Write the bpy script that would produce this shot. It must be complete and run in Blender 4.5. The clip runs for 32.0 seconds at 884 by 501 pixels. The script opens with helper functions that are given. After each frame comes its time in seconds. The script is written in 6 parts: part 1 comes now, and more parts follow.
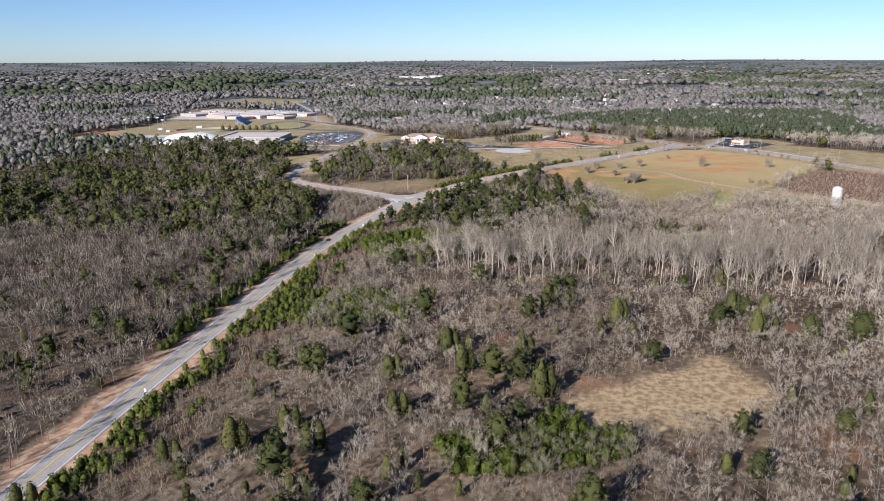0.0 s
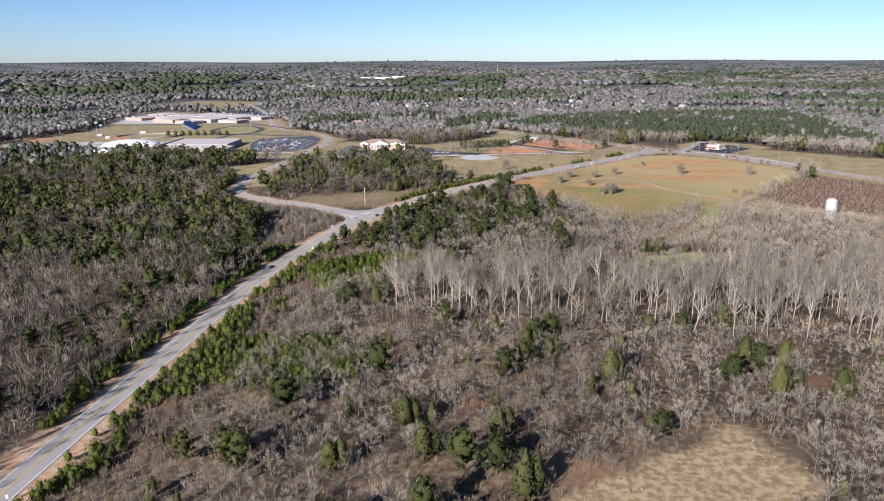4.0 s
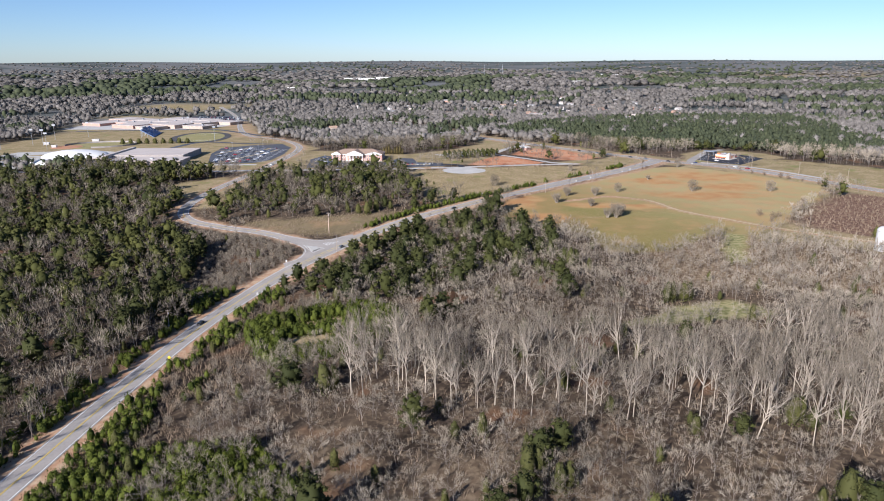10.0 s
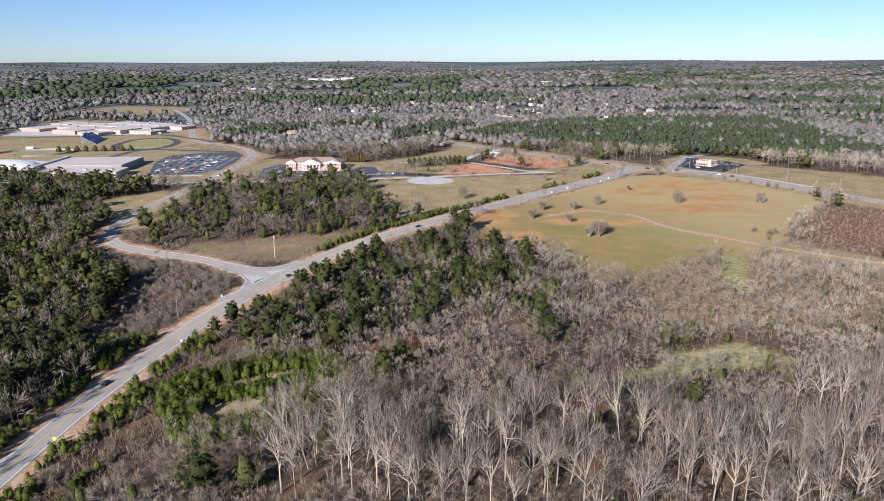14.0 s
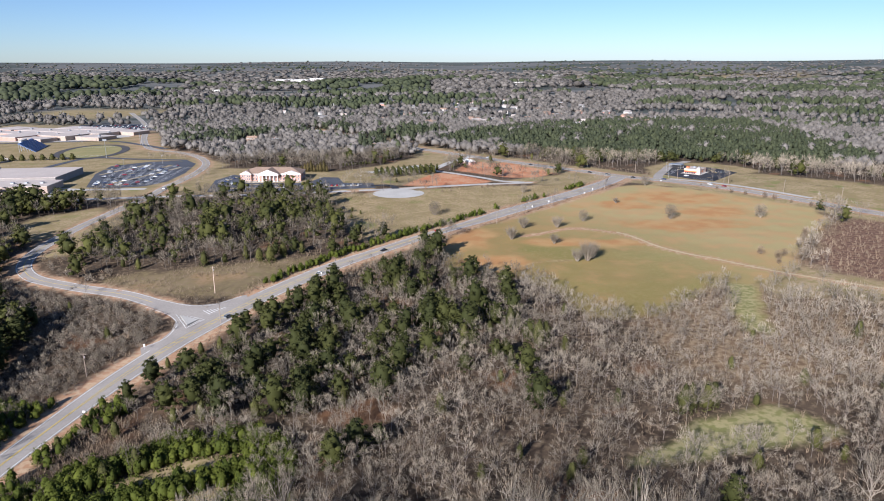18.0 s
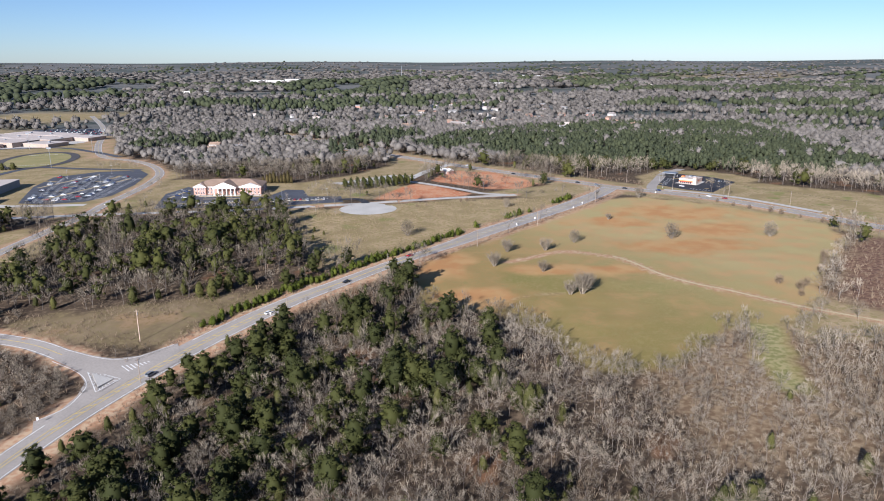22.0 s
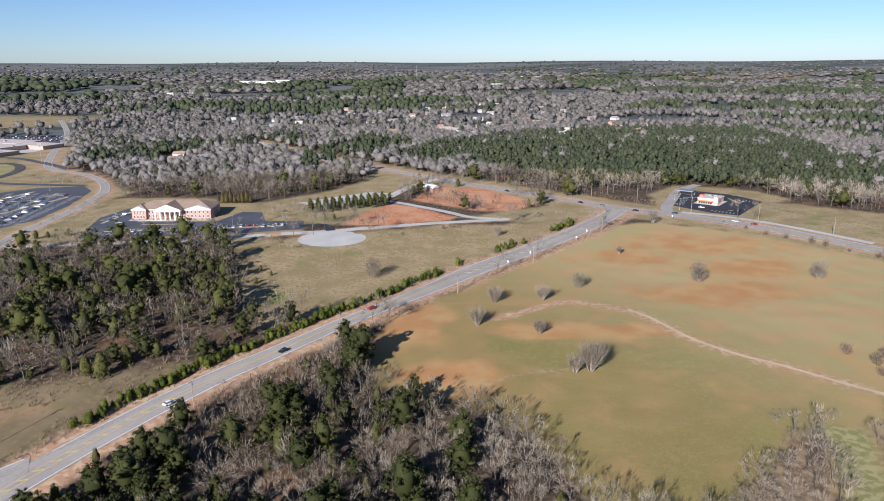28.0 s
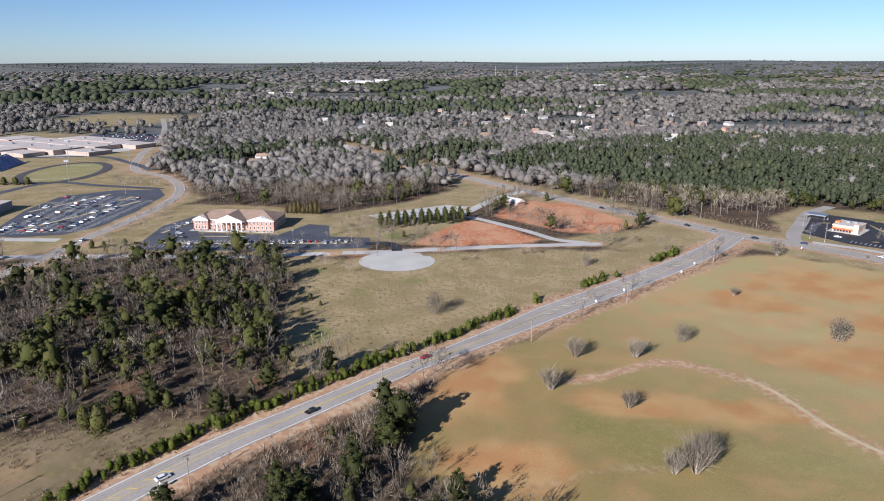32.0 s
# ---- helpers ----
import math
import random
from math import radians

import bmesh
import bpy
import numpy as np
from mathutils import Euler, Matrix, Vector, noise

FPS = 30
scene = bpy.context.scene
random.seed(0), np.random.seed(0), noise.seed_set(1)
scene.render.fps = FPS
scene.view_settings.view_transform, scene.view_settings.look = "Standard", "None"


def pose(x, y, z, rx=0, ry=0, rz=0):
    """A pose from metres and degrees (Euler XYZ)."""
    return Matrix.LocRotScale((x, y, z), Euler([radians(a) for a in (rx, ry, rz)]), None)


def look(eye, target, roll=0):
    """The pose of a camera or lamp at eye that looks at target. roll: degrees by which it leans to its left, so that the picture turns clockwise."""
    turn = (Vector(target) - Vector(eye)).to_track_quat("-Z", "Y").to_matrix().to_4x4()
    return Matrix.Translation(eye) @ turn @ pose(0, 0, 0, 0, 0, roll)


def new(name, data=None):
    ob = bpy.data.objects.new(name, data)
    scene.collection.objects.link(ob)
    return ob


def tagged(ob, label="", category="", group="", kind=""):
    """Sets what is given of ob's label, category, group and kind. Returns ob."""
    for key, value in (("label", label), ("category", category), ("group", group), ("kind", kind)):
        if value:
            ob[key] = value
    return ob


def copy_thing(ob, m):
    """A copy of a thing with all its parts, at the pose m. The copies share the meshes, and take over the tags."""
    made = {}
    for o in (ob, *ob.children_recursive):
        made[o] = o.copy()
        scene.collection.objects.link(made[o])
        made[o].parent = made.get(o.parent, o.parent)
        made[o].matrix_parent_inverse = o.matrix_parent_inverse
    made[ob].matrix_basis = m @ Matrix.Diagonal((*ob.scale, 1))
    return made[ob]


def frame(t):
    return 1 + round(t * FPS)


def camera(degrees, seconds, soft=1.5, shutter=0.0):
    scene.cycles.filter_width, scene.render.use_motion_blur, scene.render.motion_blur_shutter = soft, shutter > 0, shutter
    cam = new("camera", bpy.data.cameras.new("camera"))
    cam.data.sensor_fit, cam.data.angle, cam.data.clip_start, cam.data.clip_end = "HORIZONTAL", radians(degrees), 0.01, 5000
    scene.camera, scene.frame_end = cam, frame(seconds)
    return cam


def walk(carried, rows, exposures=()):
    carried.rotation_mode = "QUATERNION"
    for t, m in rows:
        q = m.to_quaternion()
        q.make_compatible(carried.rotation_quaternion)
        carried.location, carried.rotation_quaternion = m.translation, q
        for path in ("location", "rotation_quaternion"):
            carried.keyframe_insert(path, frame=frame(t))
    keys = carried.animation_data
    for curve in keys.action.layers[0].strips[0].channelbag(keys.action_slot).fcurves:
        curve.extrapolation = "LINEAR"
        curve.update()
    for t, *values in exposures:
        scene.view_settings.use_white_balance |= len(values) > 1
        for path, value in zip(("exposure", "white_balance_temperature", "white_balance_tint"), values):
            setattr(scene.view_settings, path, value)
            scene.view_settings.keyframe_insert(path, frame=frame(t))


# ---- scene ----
cam = camera(65.44, 32.0, soft=1.0)
walk(cam, [
    (0, look((14.83, -70.31, 114.92), (-19.40, 119.33, 61.39), -0.24)),
    (3, look((9.44, -24.19, 115.31), (-16.27, 166.79, 61.78), -0.24)),
    (6, look((5.63, 22.18, 115.70), (-18.20, 213.40, 62.17), -0.24)),
    (9, look((4.01, 69.32, 116.09), (-18.47, 260.71, 62.56), -0.24)),
    (11, look((2.68, 99.81, 116.35), (-16.21, 291.58, 62.82), -0.24)),
    (13, look((2.18, 130.32, 116.61), (-12.38, 322.47, 63.08), -0.24)),
    (17, look((1.09, 192.15, 117.13), (-4.93, 384.76, 63.60), -0.24)),
    (19, look((1.99, 223.31, 117.39), (-1.35, 415.99, 63.86), -0.24)),
    (21, look((3.84, 254.31, 117.65), (3.62, 447.01, 64.12), -0.24)),
    (23, look((6.89, 285.39, 117.91), (8.02, 478.09, 64.38), -0.24)),
    (25, look((11.97, 315.73, 118.17), (12.71, 508.43, 64.64), -0.24)),
    (28, look((19.93, 361.63, 118.56), (20.93, 554.33, 65.03), -0.24)),
    (29, look((22.55, 376.44, 118.69), (19.87, 569.12, 65.16), -0.24)),
    (29.5, look((24.0, 384.05, 118.755), (18.08, 576.66, 65.225), -0.24)),
    (30, look((25.45, 391.70, 118.82), (17.99, 584.26, 65.29), -0.24)),
    (30.5, look((26.85, 399.5, 118.885), (17.94, 591.99, 65.355), -0.24)),
    (31, look((28.17, 407.39, 118.95), (13.92, 599.57, 65.42), -0.24)),
    (32, look((30.09, 422.28, 119.08), (3.39, 613.12, 65.55), -0.24)),
], exposures=[(0, 0.93, 5750, 15), (10, 0.92, 5750, 15), (20, 0.87, 5750, 15), (32, 0.76, 5750, 15)])

# ---- light ----
SUN_AZ, SUN_EL = radians(207.4), radians(24.0)
world = bpy.data.worlds.new("sky")
scene.world = world
world.use_nodes = True
wn, wl = world.node_tree.nodes, world.node_tree.links
wn.clear()
sky = wn.new("ShaderNodeTexSky")
sky.sky_type = 'NISHITA'
sky.sun_disc = False
sky.sun_elevation, sky.sun_rotation = SUN_EL, SUN_AZ
sky.altitude, sky.air_density, sky.dust_density, sky.ozone_density = 400, 0.76, 0.24, 4.0
bgd = wn.new("ShaderNodeBackground")
bgd.inputs["Strength"].default_value = 0.061
wout = wn.new("ShaderNodeOutputWorld")
wl.new(sky.outputs[0], bgd.inputs[0])
wl.new(bgd.outputs[0], wout.inputs[0])

sun_data = bpy.data.lights.new("sun", 'SUN')
sun_data.energy, sun_data.angle, sun_data.color = 5.0, radians(0.53), (1.0, 0.93, 0.83)
sun = new("sun", sun_data)
sun_dir = Vector((math.sin(SUN_AZ) * math.cos(SUN_EL), math.cos(SUN_AZ) * math.cos(SUN_EL), math.sin(SUN_EL)))
sun.matrix_world = look(sun_dir * 400, (0, 0, 0))

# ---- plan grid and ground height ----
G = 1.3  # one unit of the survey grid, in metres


def plan(*pts):
    return [(x * G, y * G) for x, y in pts]


def sst(a, b, v):
    u = np.clip((np.asarray(v, float) - a) / (b - a), 0, 1)
    return u * u * (3 - 2 * u)


def ground_z(x, y):
    x, y = np.asarray(x, float), np.asarray(y, float)
    s = 1 - sst(429, 702, y)
    z = -(9.1 - 0.039 * np.clip(x / 1.3, -160, 160) * 1.0) * s + 2.6 * sst(702, 858, y)
    d = np.hypot(x, y - 195)
    far = np.clip((d - 1700) / 3100, 0, 1) ** 2
    roll_ = 9 * np.sin(x / 310 + 1.3) * np.sin(y / 420) * np.clip((d - 1300) / 1200, 0, 1)
    return z + 100 * far + roll_ * (1 - 0.3 * far)


def gz(x, y):
    return float(ground_z(x, y))


def smooth_line(pts, step=4.0):
    """A Catmull-Rom line through pts, at even steps."""
    p = np.array([2 * np.array(pts[0]) - np.array(pts[1]), *pts, 2 * np.array(pts[-1]) - np.array(pts[-2])], float)
    out = []
    for i in range(1, len(p) - 2):
        n = max(2, int(np.linalg.norm(p[i + 1] - p[i]) / step))
        for u in np.linspace(0, 1, n, endpoint=False):
            a, b, c, d = p[i - 1:i + 3]
            out.append(0.5 * (2 * b + (c - a) * u + (2 * a - 5 * b + 4 * c - d) * u * u + (3 * b - a - 3 * c + d) * u ** 3))
    out.append(p[-2])
    return np.array(out)


def inside(poly, x, y):
    """Whether points lie in a polygon."""
    px, py = np.array(poly).T
    hit_ = np.zeros(np.shape(x), bool)
    j = len(px) - 1
    for i in range(len(px)):
        cross = ((py[i] > y) != (py[j] > y)) & (x < (px[j] - px[i]) * (y - py[i]) / (py[j] - py[i] + 1e-12) + px[i])
        hit_ ^= cross
        j = i
    return hit_


def away(line, x, y, closed=False):
    """Distance of points from a line."""
    p = np.array(line, float)
    if closed:
        p = np.vstack([p, p[:1]])
    best = np.full(np.shape(x), 1e9)
    for a, b in zip(p[:-1], p[1:]):
        ab = b - a
        u = np.clip(((x - a[0]) * ab[0] + (y - a[1]) * ab[1]) / (ab @ ab + 1e-9), 0, 1)
        best = np.minimum(best, np.hypot(x - a[0] - u * ab[0], y - a[1] - u * ab[1]))
    return best


def deep(poly, x, y):
    """Signed distance into a polygon: positive inside."""
    d = away(poly, x, y, True)
    return np.where(inside(poly, x, y), d, -d)


def lumps(x, y, size, seed=0):
    """Smooth value noise, 0 to 1."""
    u, v = np.asarray(x) / size + 31.7 * seed, np.asarray(y) / size + 17.3 * seed
    iu, iv = np.floor(u).astype(int), np.floor(v).astype(int)
    fu, fv = u - iu, v - iv
    fu, fv = fu * fu * (3 - 2 * fu), fv * fv * (3 - 2 * fv)

    def r(a, b):
        k = np.sin(a * 127.1 + b * 311.7 + seed * 74.7) * 43758.5453
        return k - np.floor(k)
    return (r(iu, iv) * (1 - fu) + r(iu + 1, iv) * fu) * (1 - fv) + (r(iu, iv + 1) * (1 - fu) + r(iu + 1, iv + 1) * fu) * fv


# ---- materials ----
def material(name, colour, rough=0.85, metal=0.0, spread=0.25, size=1.0, bump=0.0, spec=0.3, second=None, hue=None):
    """A surface with two scales of mottling, in metres, and a fine relief."""
    m = bpy.data.materials.new(name)
    m.use_nodes = True
    nt = m.node_tree
    b = nt.nodes["Principled BSDF"]
    b.inputs["Roughness"].default_value = rough
    b.inputs["Metallic"].default_value = metal
    b.inputs["Specular IOR Level"].default_value = spec
    geo = nt.nodes.new("ShaderNodeNewGeometry")
    big = nt.nodes.new("ShaderNodeTexNoise")
    big.inputs["Scale"].default_value, big.inputs["Detail"].default_value = 1 / (size * 6), 3
    fine = nt.nodes.new("ShaderNodeTexNoise")
    fine.inputs["Scale"].default_value, fine.inputs["Detail"].default_value = 1 / (size * 0.35), 4
    for n in (big, fine):
        nt.links.new(geo.outputs["Position"], n.inputs["Vector"])
    add = nt.nodes.new("ShaderNodeMath")
    add.operation = 'ADD'
    nt.links.new(big.outputs["Fac"], add.inputs[0])
    nt.links.new(fine.outputs["Fac"], add.inputs[1])
    ramp = nt.nodes.new("ShaderNodeMapRange")
    ramp.inputs["From Min"].default_value, ramp.inputs["From Max"].default_value = 0.7, 1.3
    nt.links.new(add.outputs[0], ramp.inputs["Value"])
    mix = nt.nodes.new("ShaderNodeMix")
    mix.data_type = 'RGBA'
    c = np.array(colour)
    other = np.array(second) if second else c * (1 + spread)
    mix.inputs["A"].default_value = (*(c if second else c * (1 - spread)), 1)
    mix.inputs["B"].default_value = (*np.minimum(other, 1), 1)
    nt.links.new(ramp.outputs["Result"], mix.inputs["Factor"])
    nt.links.new(mix.outputs["Result"], b.inputs["Base Color"])
    if bump:
        bp = nt.nodes.new("ShaderNodeBump")
        bp.inputs["Strength"].default_value, bp.inputs["Distance"].default_value = 0.6, bump
        nt.links.new(fine.outputs["Fac"], bp.inputs["Height"])
        nt.links.new(bp.outputs["Normal"], b.inputs["Normal"])
    return m


def plant_material(name, low, high, rough=0.8, through_=0.0, spec=0.15):
    """Leaves, needles or twigs: each plant and each leaf has its own shade between low and high."""
    m = bpy.data.materials.new(name)
    m.use_nodes = True
    nt = m.node_tree
    b = nt.nodes["Principled BSDF"]
    b.inputs["Roughness"].default_value = rough
    b.inputs["Specular IOR Level"].default_value = spec
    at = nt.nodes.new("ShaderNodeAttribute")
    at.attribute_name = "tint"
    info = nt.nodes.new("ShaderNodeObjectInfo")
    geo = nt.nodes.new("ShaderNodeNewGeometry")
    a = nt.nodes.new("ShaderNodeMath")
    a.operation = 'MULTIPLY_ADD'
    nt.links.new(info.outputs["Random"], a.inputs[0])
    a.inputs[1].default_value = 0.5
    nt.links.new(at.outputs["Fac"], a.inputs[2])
    a2 = nt.nodes.new("ShaderNodeMath")
    a2.operation = 'MULTIPLY_ADD'
    nt.links.new(geo.outputs["Random Per Island"], a2.inputs[0])
    a2.inputs[1].default_value = 0.45
    nt.links.new(a.outputs[0], a2.inputs[2])
    r = nt.nodes.new("ShaderNodeMapRange")
    r.inputs["From Min"].default_value, r.inputs["From Max"].default_value = 0.15, 1.75
    nt.links.new(a2.outputs[0], r.inputs["Value"])
    mix = nt.nodes.new("ShaderNodeMix")
    mix.data_type = 'RGBA'
    mix.inputs["A"].default_value, mix.inputs["B"].default_value = (*low, 1), (*high, 1)
    nt.links.new(r.outputs["Result"], mix.inputs["Factor"])
    nt.links.new(mix.outputs["Result"], b.inputs["Base Color"])
    if through_:
        tr = nt.nodes.new("ShaderNodeBsdfTranslucent")
        nt.links.new(mix.outputs["Result"], tr.inputs["Color"])
        sh = nt.nodes.new("ShaderNodeMixShader")
        sh.inputs[0].default_value = through_
        nt.links.new(b.outputs[0], sh.inputs[1])
        nt.links.new(tr.outputs[0], sh.inputs[2])
        nt.links.new(sh.outputs[0], nt.nodes["Material Output"].inputs["Surface"])
    return m


M_TWIG = plant_material("bare_twigs", (0.080, 0.065, 0.047), (0.39, 0.330, 0.250))
M_BARK = plant_material("pale_bark", (0.22, 0.185, 0.145), (0.54, 0.465, 0.365))
M_GREYBARK = plant_material("grey_bark", (0.11, 0.092, 0.076), (0.28, 0.24, 0.20))
M_DARKBARK = plant_material("pine_bark", (0.09, 0.065, 0.05), (0.20, 0.15, 0.115))
M_PINE = plant_material("pine_needles", (0.022, 0.027, 0.008), (0.088, 0.088, 0.022), through_=0.05)
M_CEDAR = plant_material("cedar_sprays", (0.030, 0.034, 0.011), (0.118, 0.112, 0.032), through_=0.05)
M_YOUNG = plant_material("young_pine_needles", (0.030, 0.042, 0.006), (0.112, 0.128, 0.018), through_=0.1)
M_BRUSH = plant_material("dry_brush", (0.10, 0.07, 0.048), (0.34, 0.26, 0.175))
M_DRYGRASS = plant_material("tawny_grass", (0.20, 0.145, 0.08), (0.42, 0.33, 0.20))
# distant copies of twigs and needles, greyed with some haze in the colour
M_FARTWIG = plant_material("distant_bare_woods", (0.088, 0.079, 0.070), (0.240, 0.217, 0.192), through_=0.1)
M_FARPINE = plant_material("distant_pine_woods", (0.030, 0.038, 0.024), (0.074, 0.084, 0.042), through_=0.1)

M_ASPHALT = material("worn_asphalt", (0.325, 0.295, 0.262), 0.9, spread=0.14, size=2.5, bump=0.01)
M_NEWASPHALT = material("fresh_asphalt", (0.035, 0.036, 0.042), 0.85, spread=0.25, size=2.0, bump=0.01)
M_LOT = material("lot_asphalt", (0.075, 0.08, 0.095), 0.85, spread=0.25, size=3.0, bump=0.01)
M_CONCRETE = material("pale_concrete", (0.46, 0.44, 0.40), 0.9, spread=0.12, size=2.0, bump=0.01)
M_WHITE = material("white_road_paint", (0.72, 0.71, 0.68), 0.7, spread=0.12, size=0.6)
M_YELLOW = material("yellow_road_paint", (0.62, 0.46, 0.12), 0.7, spread=0.15, size=0.6)
# ---- ways and areas on the plan ----
HIGHWAY = smooth_line(plan((-112, -60), (-113, 0), (-114, 35), (-115, 70), (-117, 110), (-118.5, 150), (-119.5, 200), (-120.5, 250), (-120, 290),
                           (-117, 325), (-112, 356), (-104, 384), (-95, 405), (-84, 427), (-70, 449), (-54, 470.5), (-42, 484), (-31, 497), (-18, 513),
                           (-2, 531), (15, 550), (35, 573), (58, 598), (86, 630), (110, 663), (126, 690)))
HW_T = np.gradient(HIGHWAY, axis=0)
HW_T /= np.linalg.norm(HW_T, axis=1, keepdims=True)
HIGHWAY = HIGHWAY + np.stack([HW_T[:, 1], -HW_T[:, 0]], 1) * np.interp(HIGHWAY[:, 1], (400, 560, 640, 690, 740, 800, 880), (1.6, 1.9, 0.6, 0.4, -2.8, -2.6, -1.0))[:, None]
SIDE_ROAD = smooth_line(plan((-97, 404), (-108, 414), (-125, 425), (-142, 434), (-170, 443), (-195, 455), (-209, 480), (-212, 531), (-211, 575), (-208, 612),
                             (-210, 640), (-210, 675), (-213, 719), (-223, 765), (-246, 807), (-275, 838), (-318, 869), (-363, 954),
                             (-412, 1071), (-470, 1190), (-562, 1351)))
BANK_ROAD = smooth_line(plan((-420, 590), (-330, 596), (-260, 604), (-204, 613), (-163, 618), (-123, 622), (-97, 628), (-71, 634), (-44, 640), (-18, 648),
                             (10, 656), (37, 662), (56, 666)))
CROSS_ROAD = smooth_line(plan((-190, 1060), (-110, 945), (-75, 905), (-31, 858), (4, 819), (41, 780), (72, 748), (102, 720), (128, 693), (157, 674), (181, 654), (202, 632),
                              (221, 609), (250, 572), (292, 520), (350, 450)))
GRAVEL = smooth_line(plan((-19, 722), (-2, 708), (20, 687), (34, 672), (50, 667)))
TOWN_LINK = smooth_line(plan((-24, 716), (-16, 740), (-6, 770), (4, 790), (14, 806)))
LOT_LINK = smooth_line(plan((152, 676), (157, 696), (170, 724), (184, 752), (205, 775)))

FIELD = plan((-9, 489), (-4, 464), (10, 457), (22, 454), (40, 436), (46, 424), (50, 403), (62, 405), (78, 408), (92, 421), (106, 436), (112, 432),
             (102, 391), (112, 386), (126, 437), (146, 450), (172, 496), (212, 546), (221, 580), (196, 611), (172, 636), (140, 655), (122, 655), (100, 632),
             (60, 586), (36, 560), (12, 535), (-2, 516))
TRACK = smooth_line(plan((36, 514), (48, 521), (62, 530), (72, 529), (80, 525), (89, 518.5), (94.5, 509), (100, 496), (106.5, 487), (113, 480), (121, 474), (140, 456), (162, 440), (188, 424), (225, 404)))
TERRACE = smooth_line(plan((14, 459), (22, 461), (35, 467.5), (42, 471), (55, 472)))
HILL = plan((-72, 560), (-48, 505), (-20, 522), (10, 555), (50, 600), (84, 640), (80, 655), (20, 652), (-20, 640), (-60, 628), (-100, 622), (-80, 600))
CLAY_A = plan((-38, 654), (-34, 672), (-15, 712), (2, 702), (27, 672), (22, 664), (-15, 653))
CLAY_B = plan((-2, 724), (6, 752), (18, 770), (44, 765), (72, 725), (78, 708), (62, 690), (40, 688))
BARE_LOT = plan((27, 672), (60, 690), (98, 712), (118, 690), (104, 668), (86, 645), (56, 660))
NORTH_GRASS = plan((-112, 700), (-60, 760), (-40, 800), (-40, 850), (0, 815), (10, 790), (-14, 745), (-30, 715), (-70, 690))
TRIANGLE = plan((-152, 442), (-128, 432), (-105, 426), (-90, 430), (-72, 453), (-52, 480), (-66, 482), (-92, 474), (-126, 464), (-160, 454))
BURGER_SIDE = plan((190, 664), (226, 712), (262, 690), (252, 640), (228, 612))
BURGER_LOT = plan((162, 703), (178, 738), (192, 752), (214, 736), (224, 712), (192, 672), (178, 681))
PATCH = plan((8, 124), (24, 136), (45, 151), (63, 165), (77, 139), (62, 122), (36, 113), (16, 112))
YOUNG = plan((-18, 100), (-2, 112), (12, 122), (22, 112), (33, 110), (32, 101), (8, 90), (-12, 88))
CLEARING = plan((-90, 300), (-70, 315), (-54, 318), (-47, 308), (-52, 295), (-64, 283), (-76, 278))
GREEN_PATCH = plan((44, 310), (66, 328), (90, 337), (102, 322), (84, 316), (62, 312))
ROAD_SIDE = plan((-213, 470), (-190, 482), (-192, 560), (-198, 602), (-215, 606))
FIELD_VERGE = plan((221, 578), (262, 535), (252, 570), (222, 609), (182, 654), (158, 674), (138, 656), (170, 636), (196, 610))
FAR_VERGE = plan((226, 612), (262, 690), (325, 640), (300, 525), (262, 562))
BURGER_YARD = plan((150, 688), (158, 735), (185, 772), (226, 762), (248, 722), (226, 700), (192, 666), (174, 672))
PINE_ROW_STRIP = plan((-80, 662), (-36, 654), (-12, 716), (-30, 720), (-74, 704))
EAST_BRUSH = plan((171, 481), (212, 540), (262, 568), (330, 520), (310, 425), (215, 424), (188, 436), (166, 452))
CORRIDOR = plan((112, 462), (150, 468), (166, 452), (192, 432), (235, 414), (228, 396), (184, 404), (150, 422), (130, 422), (126, 440))
SCHOOL = plan((-570, 640), (-205, 600), (-200, 760), (-300, 860), (-340, 960), (-430, 1110), (-640, 1130), (-600, 940), (-560, 800))
BANK_LAWN = plan((-204, 616), (-60, 634), (-58, 668), (-100, 715), (-150, 735), (-205, 735))
SCHOOL_LOT = plan((-268, 645), (-292, 705), (-300, 748), (-278, 774), (-246, 782), (-231, 762), (-221, 712), (-219, 670), (-227, 650), (-250, 642))
WEST_LAWN = plan((-243, 505), (-251, 553), (-226, 582), (-215, 566), (-217, 505))
BANK_LOT = plan((-174, 628), (-184, 675), (-178, 702), (-163, 690), (-158, 664), (-112, 664), (-104, 690), (-92, 688), (-84, 664), (-62, 664), (-58, 645), (-100, 634))
ROADS = [(HIGHWAY, 12), (SIDE_ROAD, 9), (BANK_ROAD, 8), (CROSS_ROAD, 14), (GRAVEL, 7), (TOWN_LINK, 9), (LOT_LINK, 8)]
OPEN = [FIELD, HILL, CLAY_A, CLAY_B, BARE_LOT, NORTH_GRASS, TRIANGLE, BURGER_SIDE, BURGER_LOT, PATCH, CLEARING, GREEN_PATCH, SCHOOL, BANK_LAWN, WEST_LAWN, ROAD_SIDE, FIELD_VERGE, FAR_VERGE, BURGER_YARD, PINE_ROW_STRIP,
        EAST_BRUSH, CORRIDOR, plan((104, 714), (124, 738), (158, 742), (166, 690), (130, 690))]
FAR_FIELDS = [plan((-730, 1235), (-540, 1225), (-500, 1400), (-730, 1440)), plan((-650, 1850), (-530, 2000), (-480, 2080), (-640, 1960)),
              plan((280, 2700), (560, 2650), (560, 2760), (300, 2820)), plan((620, 2250), (700, 2250), (700, 2350), (620, 2350)),
              plan((700, 2700), (1200, 2620), (1220, 2700), (720, 2790))]


